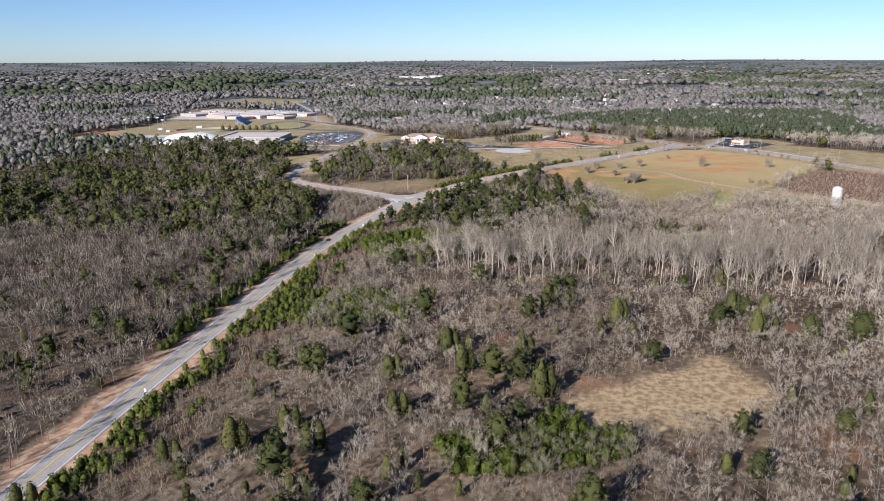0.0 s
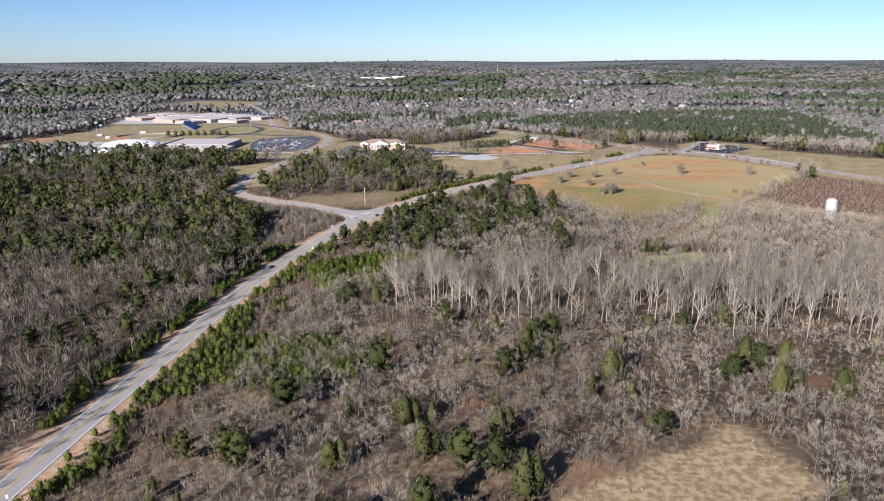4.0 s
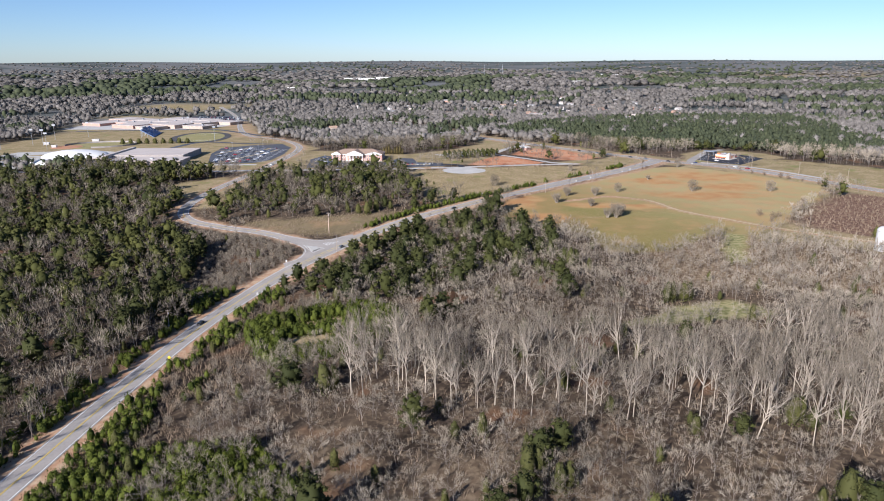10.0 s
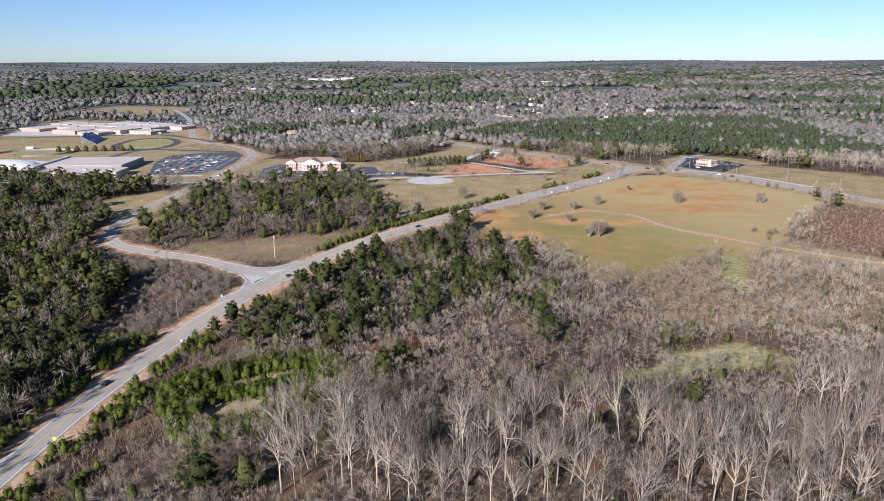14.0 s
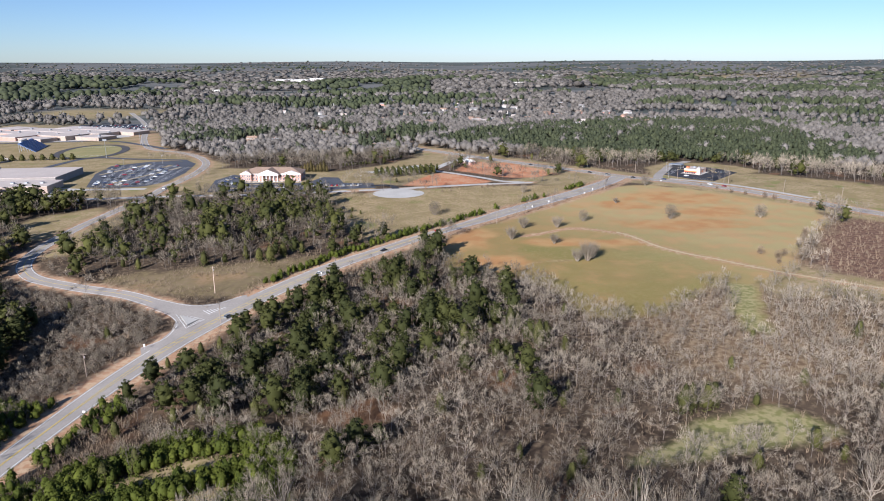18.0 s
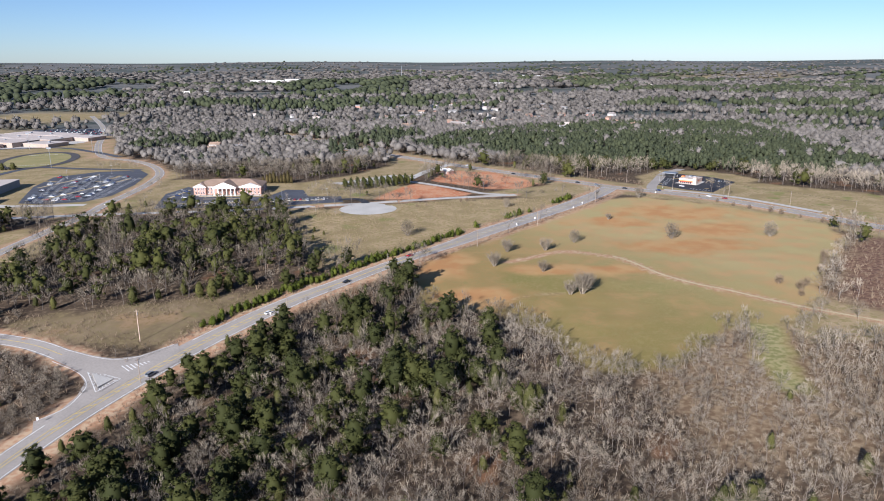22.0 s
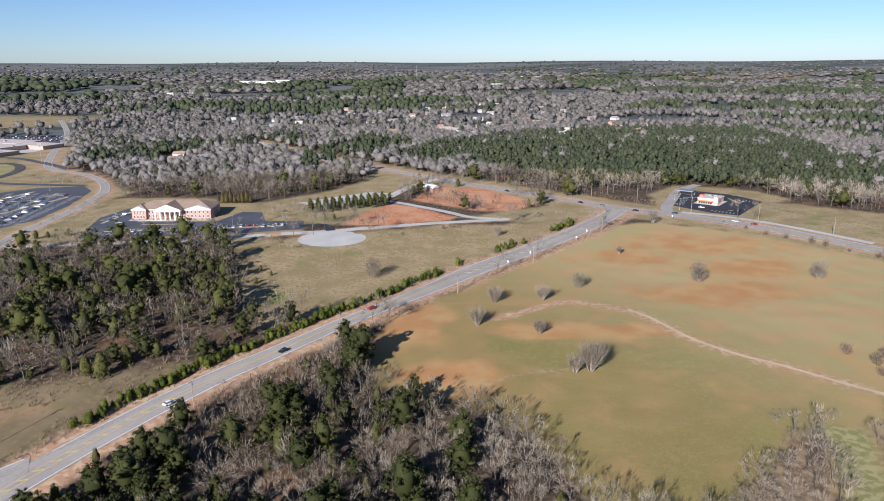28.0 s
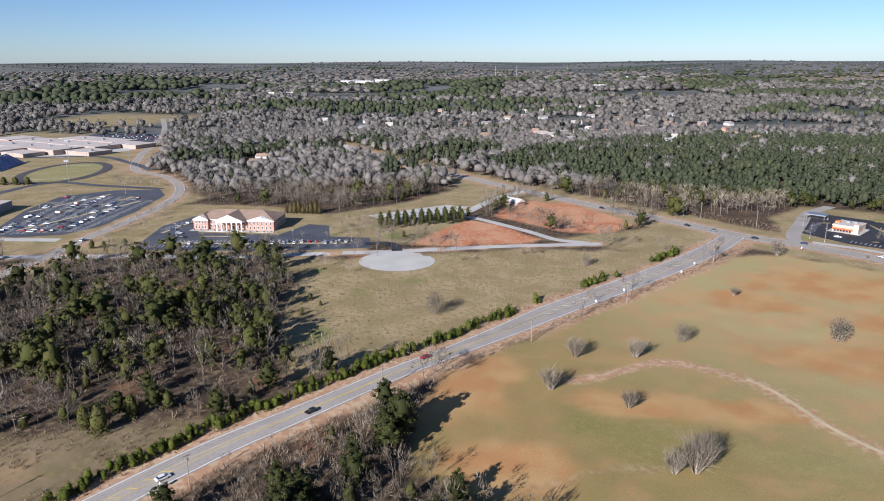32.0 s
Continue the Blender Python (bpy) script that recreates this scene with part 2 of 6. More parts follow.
# ---- ground: one sheet out to the horizon ----
def axis(lo, a, b, hi, step):
    mid = np.arange(a, b + step, step)
    left, right, s = [], [], step
    v = a
    while v > lo:
        s *= 1.13
        v -= s
        left.append(max(v, lo))
    v, s = mid[-1], step
    while v < hi:
        s *= 1.13
        v += s
        right.append(min(v, hi))
    return np.array(left[::-1] + list(mid) + right)


xs, ys = axis(-4600, -330, 330, 4600, 3.2), axis(-1500, 60, 960, 4980, 3.2)
gx, gy = np.meshgrid(xs, ys)
gx, gy = gx.ravel(), gy.ravel()
gh = ground_z(gx, gy) + 0.35 * (lumps(gx, gy, 9, 3) - 0.5) * np.clip(away(HIGHWAY, gx, gy) / 30 - 0.5, 0, 1)
nx, ny = len(xs), len(ys)
cell = (np.arange(ny - 1)[:, None] * nx + np.arange(nx - 1)[None]).ravel()
quads = np.stack([cell, cell + 1, cell + nx + 1, cell + nx], 1)
ground_me = bpy.data.meshes.new("ground")
ground_me.from_pydata(np.stack([gx, gy, gh], 1).tolist(), [], quads.tolist())
ground_me.polygons.foreach_set("use_smooth", np.ones(len(quads), bool))


def zone(polys, soft=5.0, rough=9.0, seed=1):
    d = np.full(len(gx), -1e9)
    for p in polys:
        d = np.maximum(d, deep(p, gx, gy))
    d = d + rough * (lumps(gx, gy, 12, seed) - 0.5) + rough * 0.6 * (lumps(gx, gy, 5, seed + 3) - 0.5)
    return sst(-soft, soft, d)


def paint(name, values):
    ground_me.attributes.new(name, 'FLOAT', 'POINT').data.foreach_set("value", np.asarray(values, np.float32))


verge = np.zeros(len(gx))
for line, half in ((HIGHWAY, 13.5), (SIDE_ROAD, 8), (CROSS_ROAD, 12), (BANK_ROAD, 5)):
    verge = np.maximum(verge, 1 - sst(half - 3, half + 2.5, away(line, gx, gy) + 5 * (lumps(gx, gy, 7, 9) - 0.5)))
field = zone([FIELD], 3, 5)
paint("field", field)
paint("clay", zone([CLAY_A, CLAY_B], 1.5, 3))
verge = np.maximum(verge, 0.95 * (1 - sst(1.4, 3.4, away(TRACK, gx, gy) + 1.4 * (lumps(gx, gy, 6, 4) - 0.5))))
strip = (1 - sst(16.5, 20, away(HIGHWAY, gx, gy) + 3 * (lumps(gx, gy, 9, 61) - 0.5))) * sst(690, 730, gy) * (gy - 1.15 * gx < 690)
paint("verge", np.maximum(verge, 0.75 * strip))
paint("grass", np.maximum.reduce([0.5 * zone([TRIANGLE], 4, 8), zone([HILL, NORTH_GRASS, BURGER_SIDE, BARE_LOT, BANK_LAWN, SCHOOL, WEST_LAWN, ROAD_SIDE, FIELD_VERGE, FAR_VERGE, BURGER_YARD, PINE_ROW_STRIP], 4, 6), zone(FAR_FIELDS, 20, 30),
                                  zone([CLEARING, CORRIDOR], 3, 4), 1 - sst(24, 32, away(CROSS_ROAD, gx, gy) + 8 * (lumps(gx, gy, 14, 71) - 0.5))]))
paint("tawny", np.maximum.reduce([zone([PATCH], 3, 5), 0.8 * (1 - sst(1.2, 3.2, away(TRACK, gx, gy) + 1.6 * (lumps(gx, gy, 6, 4) - 0.5))),
                          0.6 * (1 - sst(0.4, 1.8, away(TERRACE, gx, gy) + 1.2 * (lumps(gx, gy, 5, 6) - 0.5)))]))
paint("green", np.maximum(zone([GREEN_PATCH, plan((103, 390), (111, 386), (125, 437), (114, 440))], 3, 4), 0.0))
south = sst(0.42, 0.62, lumps(gx, gy, 24, 12)) * (1 - sst(275, 320, gy)) * sst(-150, -135, gx) * (1 - sst(70, 110, gx))
east = sst(75, 100, gx) * sst(440, 470, gy) * (1 - sst(720, 760, gy))
paint("litter", np.maximum(0.3 * south, 0.6 * east))
# far ground greyed by distance, a little haze put into its colour
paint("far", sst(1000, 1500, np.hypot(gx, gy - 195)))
# field colour blends to paler tan towards the north-east
paint("dry", sst(-30, 150, 0.75 * (gx - 30) + 0.55 * (gy - 640)))
rust = np.zeros(len(gx))
for cx, cy, rx, ry in ((150, 610, 42, 22), (132, 540, 40, 16), (104, 590, 26, 14), (3, 508, 18, 26), (60, 502, 34, 8), (20, 470, 20, 12), (158, 575, 30, 18)):
    d = np.hypot((gx / G - cx) / rx, (gy / G - cy) / ry) + 0.7 * (lumps(gx, gy, 22, 41) - 0.5) + 0.5 * (lumps(gx, gy, 7, 42) - 0.5)
    rust = np.maximum(rust, 0.9 * (1 - sst(0.5, 1.15, d)))
paint("rust", rust)
paint("scrub", zone([EAST_BRUSH], 6, 10))
ground = tagged(new("ground", ground_me), "winter farmland and leaf-littered woodland floor with red clay", "ground", kind="structure")


def ground_material():
    m = bpy.data.materials.new("ground_cover")
    m.use_nodes = True
    nt = m.node_tree
    b = nt.nodes["Principled BSDF"]
    b.inputs["Roughness"].default_value, b.inputs["Specular IOR Level"].default_value = 0.95, 0.1
    geo = nt.nodes.new("ShaderNodeNewGeometry")

    def noise_(scale, detail=4, stretch=None):
        n = nt.nodes.new("ShaderNodeTexNoise")
        n.inputs["Scale"].default_value, n.inputs["Detail"].default_value = scale, detail
        if stretch:
            mp = nt.nodes.new("ShaderNodeMapping")
            mp.inputs["Rotation"].default_value[2] = stretch[0]
            mp.inputs["Scale"].default_value = (stretch[1], stretch[2], 1)
            nt.links.new(geo.outputs["Position"], mp.inputs["Vector"])
            nt.links.new(mp.outputs[0], n.inputs["Vector"])
        else:
            nt.links.new(geo.outputs["Position"], n.inputs["Vector"])
        return n.outputs["Fac"]

    def step(fac, lo, hi):
        r = nt.nodes.new("ShaderNodeMapRange")
        r.interpolation_type = 'SMOOTHSTEP'
        r.inputs["From Min"].default_value, r.inputs["From Max"].default_value = lo, hi
        nt.links.new(fac, r.inputs["Value"])
        return r.outputs["Result"]

    def blend(fac, a, c):
        x = nt.nodes.new("ShaderNodeMix")
        x.data_type = 'RGBA'
        nt.links.new(fac, x.inputs["Factor"])
        for key, v in (("A", a), ("B", c)):
            if isinstance(v, tuple):
                x.inputs[key].default_value = (*v, 1)
            else:
                nt.links.new(v, x.inputs[key])
        return x.outputs["Result"]

    def attr(name):
        a = nt.nodes.new("ShaderNodeAttribute")
        a.attribute_name = name
        return a.outputs["Fac"]

    big, mid, small, fine = noise_(0.012), noise_(0.06), noise_(0.4), noise_(2.2, 5)
    floor_ = blend(step(mid, 0.35, 0.65), (0.050, 0.036, 0.025), (0.098, 0.071, 0.048))
    floor_ = blend(step(small, 0.45, 0.7), floor_, (0.165, 0.122, 0.080))
    floor_ = blend(step(noise_(0.03, 3), 0.58, 0.7), floor_, (0.17, 0.092, 0.05))
    mow = noise_(0.05, 3, (0.5, 0.7, 3.0))
    fieldc = blend(step(big, 0.40, 0.60), (0.205, 0.17, 0.055), (0.275, 0.195, 0.075))
    fieldc = blend(step(mid, 0.44, 0.74), fieldc, (0.325, 0.215, 0.09))
    fieldc = blend(step(noise_(0.018, 4), 0.52, 0.66), fieldc, (0.19, 0.175, 0.052))
    fieldc = blend(step(mow, 0.55, 1.0), fieldc, (0.33, 0.245, 0.115))
    fieldc = blend(step(small, 0.48, 0.72), fieldc, (0.24, 0.20, 0.075))
    fieldc = blend(step(fine, 0.42, 0.75), fieldc, (0.28, 0.205, 0.092))
    fieldc = blend(step(attr("dry"), 0.0, 1.6), fieldc, blend(step(mid, 0.38, 0.66), (0.42, 0.345, 0.17), (0.47, 0.31, 0.155)))
    fieldc = blend(attr("rust"), fieldc, blend(step(mid, 0.36, 0.64), (0.40, 0.205, 0.085), (0.43, 0.27, 0.12)))
    grassc = blend(step(mid, 0.35, 0.65), (0.26, 0.20, 0.105), (0.36, 0.275, 0.16))
    grassc = blend(step(small, 0.46, 0.64), grassc, (0.25, 0.205, 0.09))
    grassc = blend(step(noise_(0.035, 3), 0.60, 0.72), grassc, (0.20, 0.20, 0.07))
    clayc = blend(step(mid, 0.35, 0.65), (0.45, 0.175, 0.085), (0.52, 0.27, 0.15))
    clayc = blend(step(small, 0.5, 0.7), clayc, (0.50, 0.35, 0.22))
    vergec = blend(step(small, 0.42, 0.62), (0.40, 0.235, 0.14), (0.48, 0.35, 0.225))
    tawnyc = blend(step(small, 0.35, 0.65), (0.23, 0.155, 0.085), (0.40, 0.30, 0.17))
    greenc = blend(step(small, 0.4, 0.6), (0.20, 0.195, 0.075), (0.32, 0.28, 0.14))
    scrubc = blend(step(small, 0.4, 0.6), (0.13, 0.075, 0.055), (0.22, 0.14, 0.09))
    strawc = blend(step(small, 0.35, 0.65), (0.22, 0.145, 0.085), (0.36, 0.27, 0.165))
    floor_ = blend(attr("litter"), floor_, strawc)
    # the far greys hold some haze in the base colour
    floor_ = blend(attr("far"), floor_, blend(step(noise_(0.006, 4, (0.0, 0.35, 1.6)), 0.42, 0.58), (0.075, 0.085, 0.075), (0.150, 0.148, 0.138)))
    col = blend(attr("scrub"), floor_, scrubc)
    col = blend(attr("grass"), col, grassc)
    col = blend(attr("field"), col, fieldc)
    col = blend(attr("green"), col, greenc)
    col = blend(attr("tawny"), col, tawnyc)
    col = blend(attr("verge"), col, vergec)
    col = blend(attr("clay"), col, clayc)
    nt.links.new(col, b.inputs["Base Color"])
    bp = nt.nodes.new("ShaderNodeBump")
    bp.inputs["Strength"].default_value, bp.inputs["Distance"].default_value = 0.35, 0.25
    nt.links.new(fine, bp.inputs["Height"])
    nt.links.new(bp.outputs["Normal"], b.inputs["Normal"])
    return m


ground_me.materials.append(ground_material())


# ---- helpers for things ----
def part(name, bm, mat, parent=None, label=""):
    """Links a bmesh as one mesh object, under a thing or a part."""
    me = bpy.data.meshes.new(name)
    bm.to_mesh(me)
    bm.free()
    if mat:
        me.materials.append(mat)
    ob = new(name, me)
    ob.parent = parent
    return tagged(ob, label)


def sheet_along(line, half, lift, offset=0.0, a=0, b=None, halves=None):
    """A strip that follows the ground along a line."""
    p = np.asarray(line)[a:b]
    t = np.gradient(p, axis=0)
    t /= np.linalg.norm(t, axis=1, keepdims=True) + 1e-9
    n = np.stack([t[:, 1], -t[:, 0]], 1)
    h = np.full(len(p), half) if halves is None else np.asarray(halves)[a:b]
    o = offset if np.ndim(offset) == 0 else np.asarray(offset)[a:b]
    cols = [p + n * (o + k * h)[:, None] for k in (-1, 0, 1)]
    bm = bmesh.new()
    rows_ = [[bm.verts.new((x, y, gz(x, y) + lift)) for x, y in c] for c in cols]
    for r0, r1 in zip(rows_[:-1], rows_[1:]):
        for i in range(len(p) - 1):
            bm.faces.new((r0[i], r1[i], r1[i + 1], r0[i + 1]))
    bmesh.ops.recalc_face_normals(bm, faces=bm.faces)
    if bm.faces and sum(f.normal.z for f in bm.faces) < 0:
        bmesh.ops.reverse_faces(bm, faces=bm.faces)
    return bm


def sheet_in(poly, lift, step=8.0):
    """A sheet that covers a polygon and follows the ground."""
    bm = bmesh.new()
    face = bm.faces.new([bm.verts.new((x, y, 0)) for x, y in poly])
    p = np.array(poly)
    lo, hi = p.min(0), p.max(0)
    for k, ax in ((0, (1, 0, 0)), (1, (0, 1, 0))):
        for v in np.arange(lo[k] + step, hi[k], step):
            co = (v, 0, 0) if k == 0 else (0, v, 0)
            bmesh.ops.bisect_plane(bm, geom=bm.verts[:] + bm.edges[:] + bm.faces[:], plane_co=co, plane_no=ax)
    for v in bm.verts:
        v.co.z = gz(v.co.x, v.co.y) + lift
    bmesh.ops.recalc_face_normals(bm, faces=bm.faces)
    if sum(f.normal.z for f in bm.faces) < 0:
        bmesh.ops.reverse_faces(bm, faces=bm.faces)
    return bm


# ---- roads ----
hy = HIGHWAY[:, 1]
hw_edge = np.interp(hy, (420, 470, 560, 600, 650, 690, 740, 900), (4.8, 5.6, 5.9, 5.6, 4.5, 4.5, 7.0, 7.2))   # from the middle to the white edge lines
hw_mid = np.interp(hy, (440, 500, 590, 640, 690, 735), (0.17, 1.3, 1.3, 0.17, 0.17, 1.5))   # from the middle to the yellow lines
hw_half = hw_edge + 0.75
highway = tagged(part("road_highway", sheet_along(HIGHWAY, 5, 0.10, halves=hw_half), M_ASPHALT),
                 "worn grey two-lane highway with pale tyre tracks", "road", kind="structure")
side_road = tagged(part("road_side", sheet_along(SIDE_ROAD, 4.6, 0.13), M_ASPHALT), "worn grey side road towards the school", "road", kind="structure")
bank_road = tagged(part("road_bank", sheet_along(BANK_ROAD, 3.6, 0.11), M_CONCRETE), "pale concrete access road past the office building", "road", kind="structure")
cross_road = tagged(part("road_cross", sheet_along(CROSS_ROAD, 7.4, 0.12), M_ASPHALT), "worn grey four-lane crossing highway", "road", kind="structure")
gravel_lane = tagged(part("road_gravel", sheet_along(GRAVEL, 3.2, 0.10), M_CONCRETE), "pale unfinished lane between red clay lots", "road", kind="structure")
town_link = tagged(part("road_link", sheet_along(TOWN_LINK, 4.2, 0.14), M_CONCRETE), "pale concrete drive to the crossing highway", "road", kind="structure")
lot_link = tagged(part("road_stub", sheet_along(LOT_LINK, 4.6, 0.14), M_ASPHALT), "grey unfinished road stub beside the restaurant", "road", kind="structure")
# ---- plants ----
rng = np.random.default_rng(7)


def mesh_of(name, verts, tris, tint, mats, which=None):
    """A mesh of triangles from arrays, with a shade for each vertex."""
    me = bpy.data.meshes.new(name)
    nv, nf = len(verts), len(tris)
    me.vertices.add(nv)
    me.vertices.foreach_set("co", np.asarray(verts, np.float32).ravel())
    me.loops.add(nf * 3)
    me.loops.foreach_set("vertex_index", np.asarray(tris, np.int32).ravel())
    me.polygons.add(nf)
    me.polygons.foreach_set("loop_start", np.arange(0, nf * 3, 3, dtype=np.int32))
    if which is not None:
        me.polygons.foreach_set("material_index", np.asarray(which, np.int32))
    me.attributes.new("tint", 'FLOAT', 'POINT').data.foreach_set("value", np.asarray(tint, np.float32))
    for m in mats:
        me.materials.append(m)
    me.update(calc_edges=True)
    return me


def spike(a, b, wide, sides=3):
    """A tapered limb from a to b: its corners and triangles."""
    a, b = np.asarray(a, float), np.asarray(b, float)
    d = (b - a) / (np.linalg.norm(b - a) + 1e-9)
    u = np.cross(d, (0.3, 0.2, 0.93) if abs(d[2]) < 0.9 else (1, 0, 0))
    u /= np.linalg.norm(u)
    w = np.cross(d, u)
    k = np.arange(sides) * 2 * np.pi / sides
    ring = a + wide * (np.cos(k)[:, None] * u + np.sin(k)[:, None] * w)
    return np.vstack([ring, b]), [(i, (i + 1) % sides, sides) for i in range(sides)]


def slivers(base, way, length, wide, out=None):
    """Thin twigs: one triangle for each row, broad side turned outwards where out is given."""
    turn = rng.normal(size=way.shape) * (1.0 if out is None else 0.4)
    side = np.cross(way, turn if out is None else out + turn)
    side /= np.linalg.norm(side, axis=1, keepdims=True) + 1e-9
    w = (side.T * np.asarray(wide) / 2).T
    v = np.stack([base - w, base + w, base + (way.T * length).T], 1).reshape(-1, 3)
    return v, np.arange(len(v)).reshape(-1, 3)


def flakes(at, size, out):
    """Sprays of needles or leaves: one small triangle for each row, lying on the crown."""
    n = out + rng.normal(size=at.shape) * 0.55
    n /= np.linalg.norm(n, axis=1, keepdims=True)
    u = np.cross(n, rng.normal(size=at.shape))
    u /= np.linalg.norm(u, axis=1, keepdims=True) + 1e-9
    w = np.cross(n, u)
    s = np.broadcast_to(size, len(at))[:, None]
    v = np.stack([at - u * s * 0.6 - w * s * 0.35, at + u * s * 0.6 - w * s * 0.35, at + w * s * 0.75], 1).reshape(-1, 3)
    return v, np.arange(len(v)).reshape(-1, 3)


def ball(cuts):
    bm = bmesh.new()
    bmesh.ops.create_icosphere(bm, subdivisions=cuts, radius=1)
    bm.verts.ensure_lookup_table()
    v = np.array([q.co[:] for q in bm.verts])
    f = np.array([[q.index for q in face.verts] for face in bm.faces])
    bm.free()
    return v, f


BALL = {1: ball(1), 2: ball(2)}


def clump(c, r, cuts=1, uneven=0.22):
    """A lumpy mass of foliage."""
    v, f = BALL[cuts]
    v = v * (1 + uneven * rng.normal(size=(len(v), 1)).clip(-1.5, 1.5))
    return np.asarray(c) + v * np.asarray(r), f


class Shape:
    """Corners and triangles of one plant: wood (0) and crown (1)."""

    def __init__(self):
        self.v, self.f, self.k, self.n = [], [], [], 0

    def add(self, vf, kind):
        v, f = vf
        f = np.asarray(f)
        self.v.append(v)
        self.f.append(f + self.n)
        self.k.append(np.full(len(f), kind))
        self.n += len(v)

    def done(self):
        return np.vstack(self.v), np.vstack(self.f), np.concatenate(self.k)


def bare_shape(h, limbs=7, forks=4, twigs=280, wide=0.085, long=0.12, fat=0.30, foot=0.25, bole=0.011, lean=0.0, loose=0.03):
    """A leafless tree: a trunk that divides into bent limbs, forks on them, and fans of fine twigs at their ends."""
    s = Shape()
    lob = rng.random(3) * 6.28
    mid, rise = h * (foot + 1.02) / 2, h * (1.0 - foot) / 2
    off = rng.normal(size=2) * lean * h

    def dome(az, el):
        """A point of the crown's uneven outline."""
        r = h * fat * (1 + 0.18 * math.sin(2 * az + lob[0]) + 0.14 * math.sin(3 * az + lob[1] + 2 * el))
        return np.array([off[0] + math.cos(az) * math.cos(el) * r, off[1] + math.sin(az) * math.cos(el) * r, mid + math.sin(el) * rise * (1 + 0.1 * math.sin(3 * az + lob[2]))])

    fork = np.array([off[0] * 0.3, off[1] * 0.3, h * foot * (0.9 + 0.3 * rng.random())])
    top = dome(lob[0], 1.35) * (1, 1, 0.97)
    s.add(spike((0, 0, -0.3), top, h * bole, 3), 0)
    ends = []
    for i in range(limbs):
        az, el = i * 2.4 + rng.normal() * 0.3, -0.15 + 1.25 * rng.random()
        tip = dome(az, el)
        a = fork + (top - fork) * (0.05 + 0.40 * rng.random())
        b = a + (tip - a) * 0.45 + np.array([0, 0, h * 0.03]) + rng.normal(size=3) * h * 0.015
        s.add(spike(a, b + (b - a) * 0.25, h * bole * 0.62), 0)
        s.add(spike(b, tip, h * bole * 0.40), 0)
        ends += [(b, tip)]
        for k in range(forks):
            u = 0.15 + 0.7 * rng.random()
            c = (a + (b - a) * u) if k % 2 else (b + (tip - b) * u * 0.7)
            e = dome(az + rng.normal() * 0.55, min(1.45, el + rng.normal() * 0.35 + 0.1))
            e = c + (e - c) * (0.7 + 0.3 * rng.random())
            s.add(spike(c, e, h * bole * 0.27), 0)
            ends += [(c, e)]
    A, B = np.array([q[0] for q in ends]), np.array([q[1] for q in ends])
    k = rng.integers(0, len(ends), twigs)
    u = 0.50 + 0.53 * rng.random(twigs) ** 0.8
    at = A[k] + (B[k] - A[k]) * u[:, None] + rng.normal(size=(twigs, 3)) * h * loose
    along = B[k] - A[k]
    along /= np.linalg.norm(along, axis=1, keepdims=True) + 1e-9
    out = at - (off[0], off[1], mid - rise * 0.5)
    out /= np.linalg.norm(out, axis=1, keepdims=True) + 1e-9
    way = along * 0.6 + out * 0.5 + (0, 0, 0.40) + rng.normal(size=(twigs, 3)) * 0.24
    way /= np.linalg.norm(way, axis=1, keepdims=True)
    ln = h * long * (0.5 + rng.random(twigs))
    s.add(slivers(at, way, ln, wide * (0.6 + 0.7 * rng.random(twigs)), out), 1)
    return s.done()


def far_bare_shape(h, twigs=44, wide=0.4, fat=0.34):
    """A leafless tree of the distance: a frayed dome of fanned twig masses round a small uneven heart."""
    s = Shape()
    s.add(clump((0, 0, h * 0.50), (h * fat * 0.58, h * fat * 0.58, h * 0.28), 1, 0.28), 1)
    s.add(spike((0, 0, -0.3), (0, 0, h * 0.6), h * 0.02, 3), 0)
    d = rng.normal(size=(twigs, 3)) + (0, 0, 0.35)
    d /= np.linalg.norm(d, axis=1, keepdims=True)
    at = np.array([0, 0, h * 0.50]) + d * (0.35 + 0.5 * rng.random(twigs))[:, None] * np.array([h * fat, h * fat, h * 0.36])
    way = d + (0, 0, 0.55) + rng.normal(size=(twigs, 3)) * 0.4
    way /= np.linalg.norm(way, axis=1, keepdims=True)
    s.add(slivers(at, way, h * (0.12 + 0.14 * rng.random(twigs)), wide * (0.6 + 0.8 * rng.random(twigs)), d), 1)
    return s.done()


